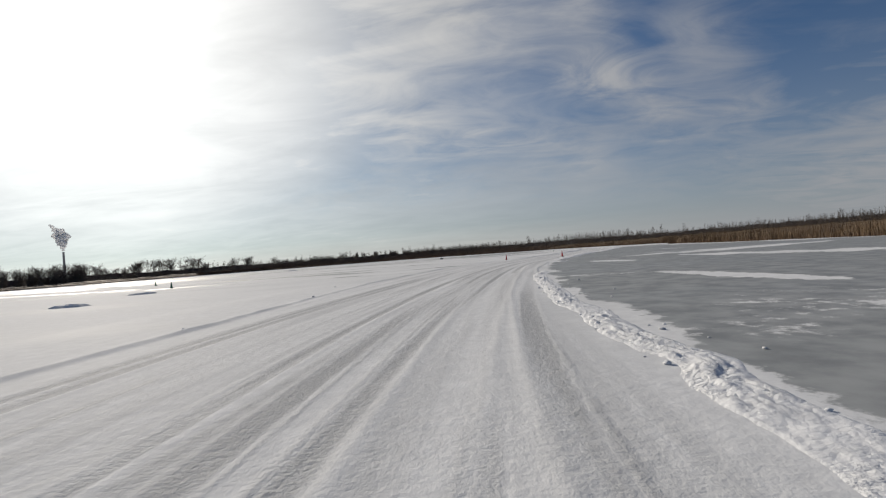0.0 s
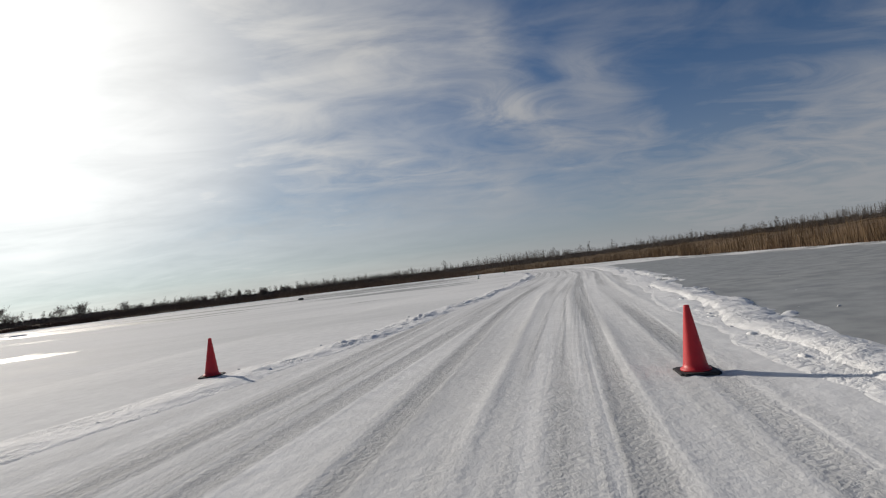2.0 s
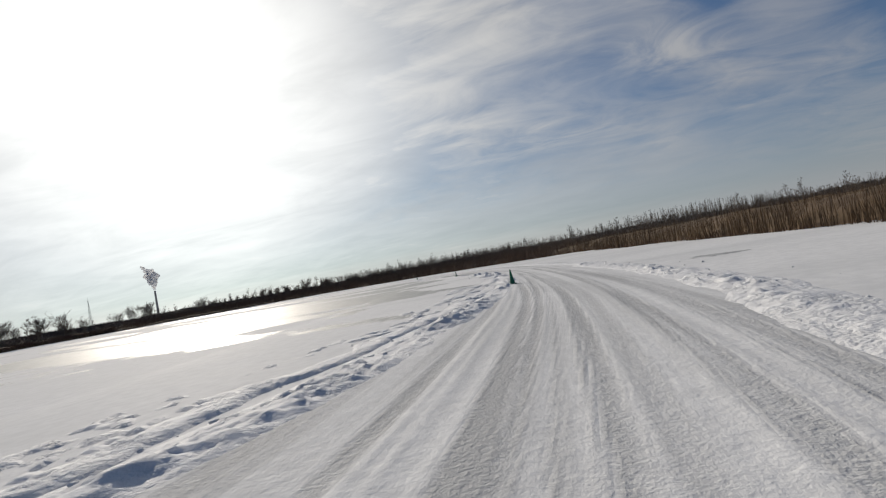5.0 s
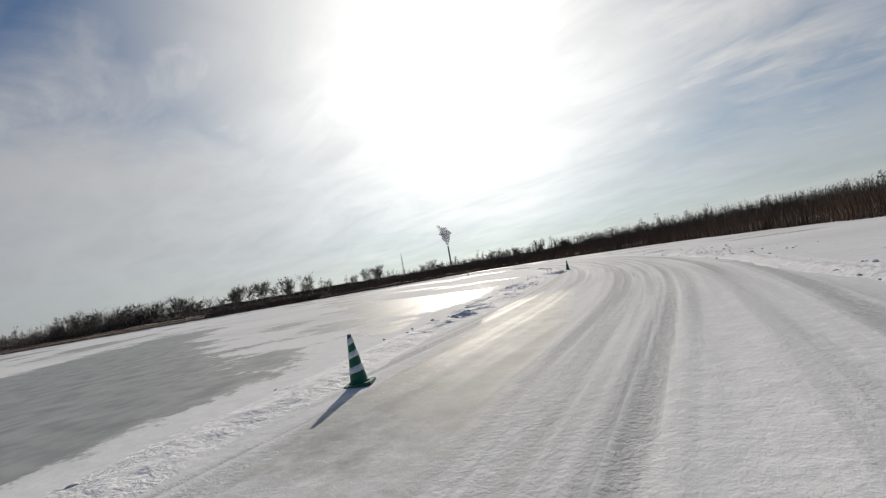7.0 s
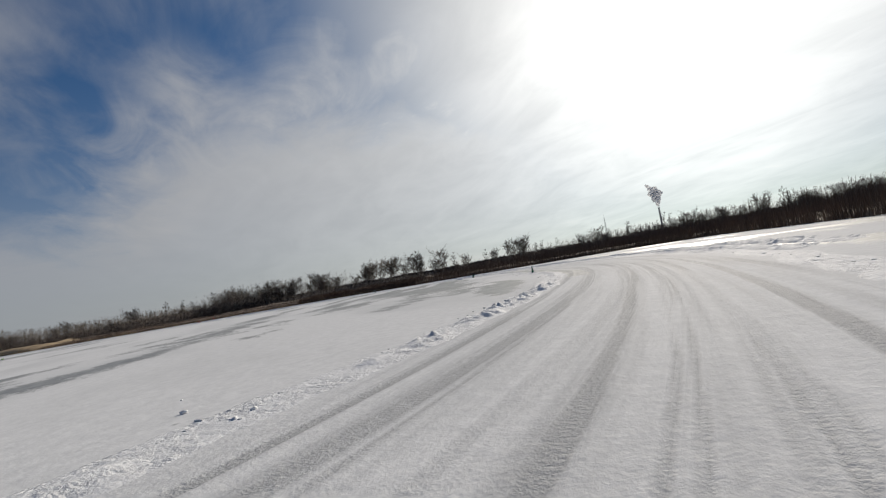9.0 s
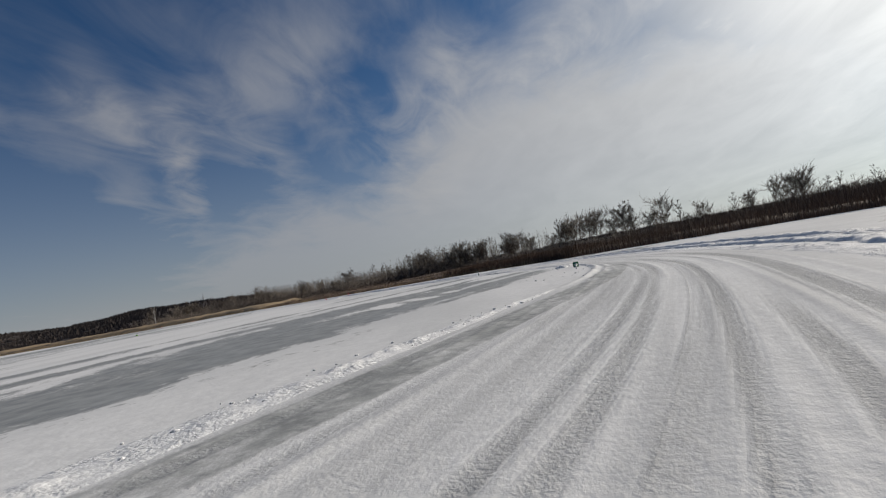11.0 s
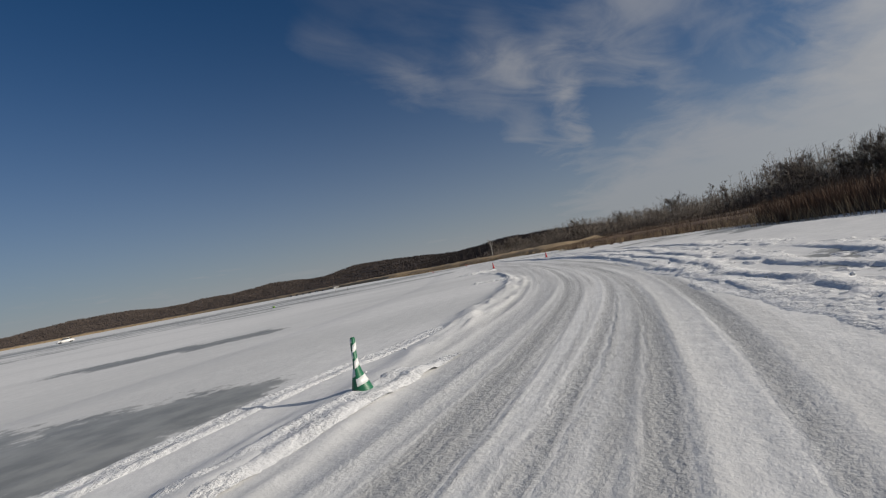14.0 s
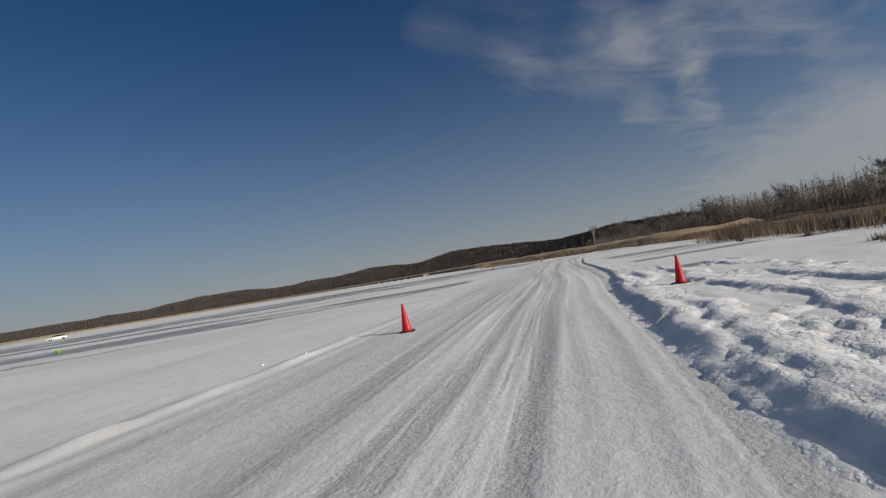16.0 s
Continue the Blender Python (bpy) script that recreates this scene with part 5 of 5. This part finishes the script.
def car(m, paint, label):
    thing = tagged(new("car"), label, "car")
    body = part("body", shell([(-2.1, 0.42, 0.78, 0.82), (-1.95, 0.28, 0.92, 0.95), (-1.2, 0.2, 0.98, 1), (0.0, 0.18, 0.96, 1), (0.95, 0.2, 0.9, 1), (1.8, 0.26, 0.76, 0.95), (2.1, 0.38, 0.62, 0.8)], 0.85), paint, thing)
    part("cabin_glass", shell([(-1.75, 0.9, 0.95, 0.9), (-1.1, 0.9, 1.36, 0.86), (-0.2, 0.9, 1.4, 0.86), (0.35, 0.9, 1.34, 0.86), (1.05, 0.86, 0.92, 0.9)], 0.8), M_GLASS, thing)
    part("roof", shell([(-1.15, 1.35, 1.4, 0.82), (-0.9, 1.37, 1.43, 0.86), (0.2, 1.37, 1.43, 0.86), (0.42, 1.33, 1.38, 0.82)], 0.72), paint, thing)
    part("front_bumper", box(2.08, 0, 0.4, 0.16, 1.5, 0.26, 0.05), paint, thing)
    part("rear_bumper", box(-2.1, 0, 0.45, 0.16, 1.5, 0.26, 0.05), paint, thing)
    for sy in (-1, 1):
        part("headlight", box(2.02, sy * 0.55, 0.64, 0.12, 0.34, 0.14, 0.03), M_LAMP, thing, "clear headlight")
        part("tail_light", box(-2.06, sy * 0.58, 0.76, 0.08, 0.3, 0.16, 0.03), M_TAIL, thing, "red tail light")
        part("mirror", box(0.75, sy * 0.93, 0.98, 0.1, 0.16, 0.12, 0.03), paint, thing)
        for cx in (-1.3, 1.3):
            tyre = part("wheel", wheel_disc(0.31, 0.2, 0.2, cx, sy * 0.76), M_RUBBER, thing)
            part("rim", wheel_disc(0.2, 0.03, 0.14, cx, sy * 0.79), M_RIM, tyre)
    thing.matrix_basis = m
    return thing


car(pose(-96, 84, 0.0, 0, 0, 12), M_PAINT_W, "white hatchback car far out on the frozen lake")
M_PAINT_D = plain("dark_car_paint", (0.03, 0.032, 0.038), 0.3, vary=0.05, scale=2, bump=0.0, coat=0.6)
first_parked = car(pose(-276, -176, 0.0, 0, 0, 75), M_PAINT_D, "dark hatchback car parked at the far shore")
first_parked["group"] = "cars parked at the far shore"
for k, (x, y, turn) in enumerate(((-281, -174, 80), (-286, -171, 70), (-292, -169, 100), (-297, -166, 85), (-303, -164, 78))):
    copy_thing(first_parked, pose(x, y, 0.0, 0, 0, turn))

M_CRATE = plain("dark_plastic", (0.03, 0.03, 0.032), 0.6, vary=0.2, scale=8)
crate = tagged(new("crate"), "low dark plastic crate with snow on its lid", "crate")
part("crate_body", box(0, 0, 0.18, 0.9, 0.5, 0.36, 0.03), M_CRATE, crate)
part("snow_cap", box(0.05, 0, 0.385, 0.7, 0.4, 0.06, 0.028), M_SNOW, crate, "thin cap of snow")
crate.matrix_basis = pose(-5.7, 150.6, 0, 0, 0, 25)
M_LIME = plain("lime_plastic", (0.30, 0.62, 0.06), 0.5, vary=0.1, scale=8, bump=0.05)
tub = tagged(new("plastic_tub"), "small lime-green plastic tub standing on the ice", "tub")
part("tub_wall", lathe([(0.22, 0.0), (0.27, 0.24), (0.30, 0.25), (0.30, 0.27), (0.255, 0.27), (0.21, 0.03)], 24), M_LIME, tub)
part("tub_base", lathe([(0.215, 0.004), (0.215, 0.02)], 24), M_LIME, tub)
tub.matrix_basis = pose(-117.0, 195.7, 0.0, 0, 0, 10) @ Matrix.Scale(0.75, 4)

# thin stakes that mark the far side of the circuit
M_STAKE = plain("weathered_wood", (0.12, 0.10, 0.085), 0.8, vary=0.2, scale=9)
for x, y, tall in ((-145.2, 162.3, 0.7), (-145.4, 167.9, 0.8)):
    vs, fs = [], []
    tube(Vector((0, 0, -0.05)), Vector((0.04, 0.02, tall)), 0.03, 0.022, 8, vs, fs)
    stake = new("marker_stake", mesh_from("marker_stake", [tuple(v) for v in vs], fs, M_STAKE))
    stake.location = (x, y, 0)
    tagged(stake, "thin wooden stake standing in the snow", "stake", "marker stakes")

# a small pale house on the far hillside
M_WALL = plain("pale_house_wall", (0.6, 0.58, 0.54), 0.8, vary=0.08, scale=0.5)
M_ROOF = plain("dark_roof_sheet", (0.10, 0.085, 0.08), 0.7, vary=0.15, scale=0.7)
house = tagged(new("house"), "small pale house with a dark gabled roof below the hill", "house")
part("wall", box(0, 0, 1.4, 7.0, 5.0, 2.9, 0.02), M_WALL, house)
rb = bmesh.new()
ends = [[rb.verts.new((sx * 3.9, y, z)) for y, z in ((-3.0, 2.75), (3.0, 2.75), (0.0, 4.6))] for sx in (-1, 1)]
rb.faces.new(ends[0][::-1])
rb.faces.new(ends[1])
for k in range(3):
    n = (k + 1) % 3
    rb.faces.new((ends[0][k], ends[0][n], ends[1][n], ends[1][k]))
part("roof", rb, M_ROOF, house)
for wx in (-2.0, 1.8):
    part("window", box(wx, 2.49, 1.5, 1.0, 0.08, 1.1, 0.01), M_GLASS, house)
part("door", box(0.1, 2.49, 1.0, 0.9, 0.08, 2.0, 0.01), M_STAKE, house)
house.matrix_basis = pose(-356, -238, 0.0, 0, 0, -20) @ Matrix.Scale(0.8, 4)


def grass_tuft(x, y, tall, seed):
    r = random.Random(seed)
    vs, fs = [], []
    for k in range(70):
        a, lean = r.uniform(0, 6.28), r.uniform(0.05, 0.5) * tall
        foot = Vector((r.gauss(0, 0.12), r.gauss(0, 0.12), -0.03))
        tip = foot + Vector((math.cos(a) * lean, math.sin(a) * lean, tall * r.uniform(0.5, 1.1)))
        side = Vector((-math.sin(a), math.cos(a), 0)) * 0.012
        j = len(vs)
        vs.extend((foot - side, foot + side, tip))
        fs.append((j, j + 1, j + 2))
    ob = new("grass_tuft", mesh_from("grass_tuft", [tuple(v) for v in vs], fs, M_BROWN_BACKLIT_REED))
    ob.location = (x, y, surface(x, y))
    return tagged(ob, "dark tuft of dry grass poking through the snow", "grass", "tufts on the snow")


for k, (x, y, tall) in enumerate(((-144.2, 234.9, 0.35), (-144.9, 234.2, 0.3), (-152, 233, 0.5), (-150, 235.5, 0.45), (-158, 226, 0.5), (-163, 219, 0.55))):
    grass_tuft(x, y, tall, 50 + k)

M_BIRCH = plain("pale_birch_bark", (0.55, 0.53, 0.5), 0.8, vary=0.25, scale=1.5, bump=0.2)
birch = bare_tree("birch_tree", 21, 12.0, 1.6, 0.4, 0.22, "lone pale birch standing at the end of the shore", 15, M_BIRCH)
birch.matrix_basis = pose(-322, 46, 0, 2, -3, 0)
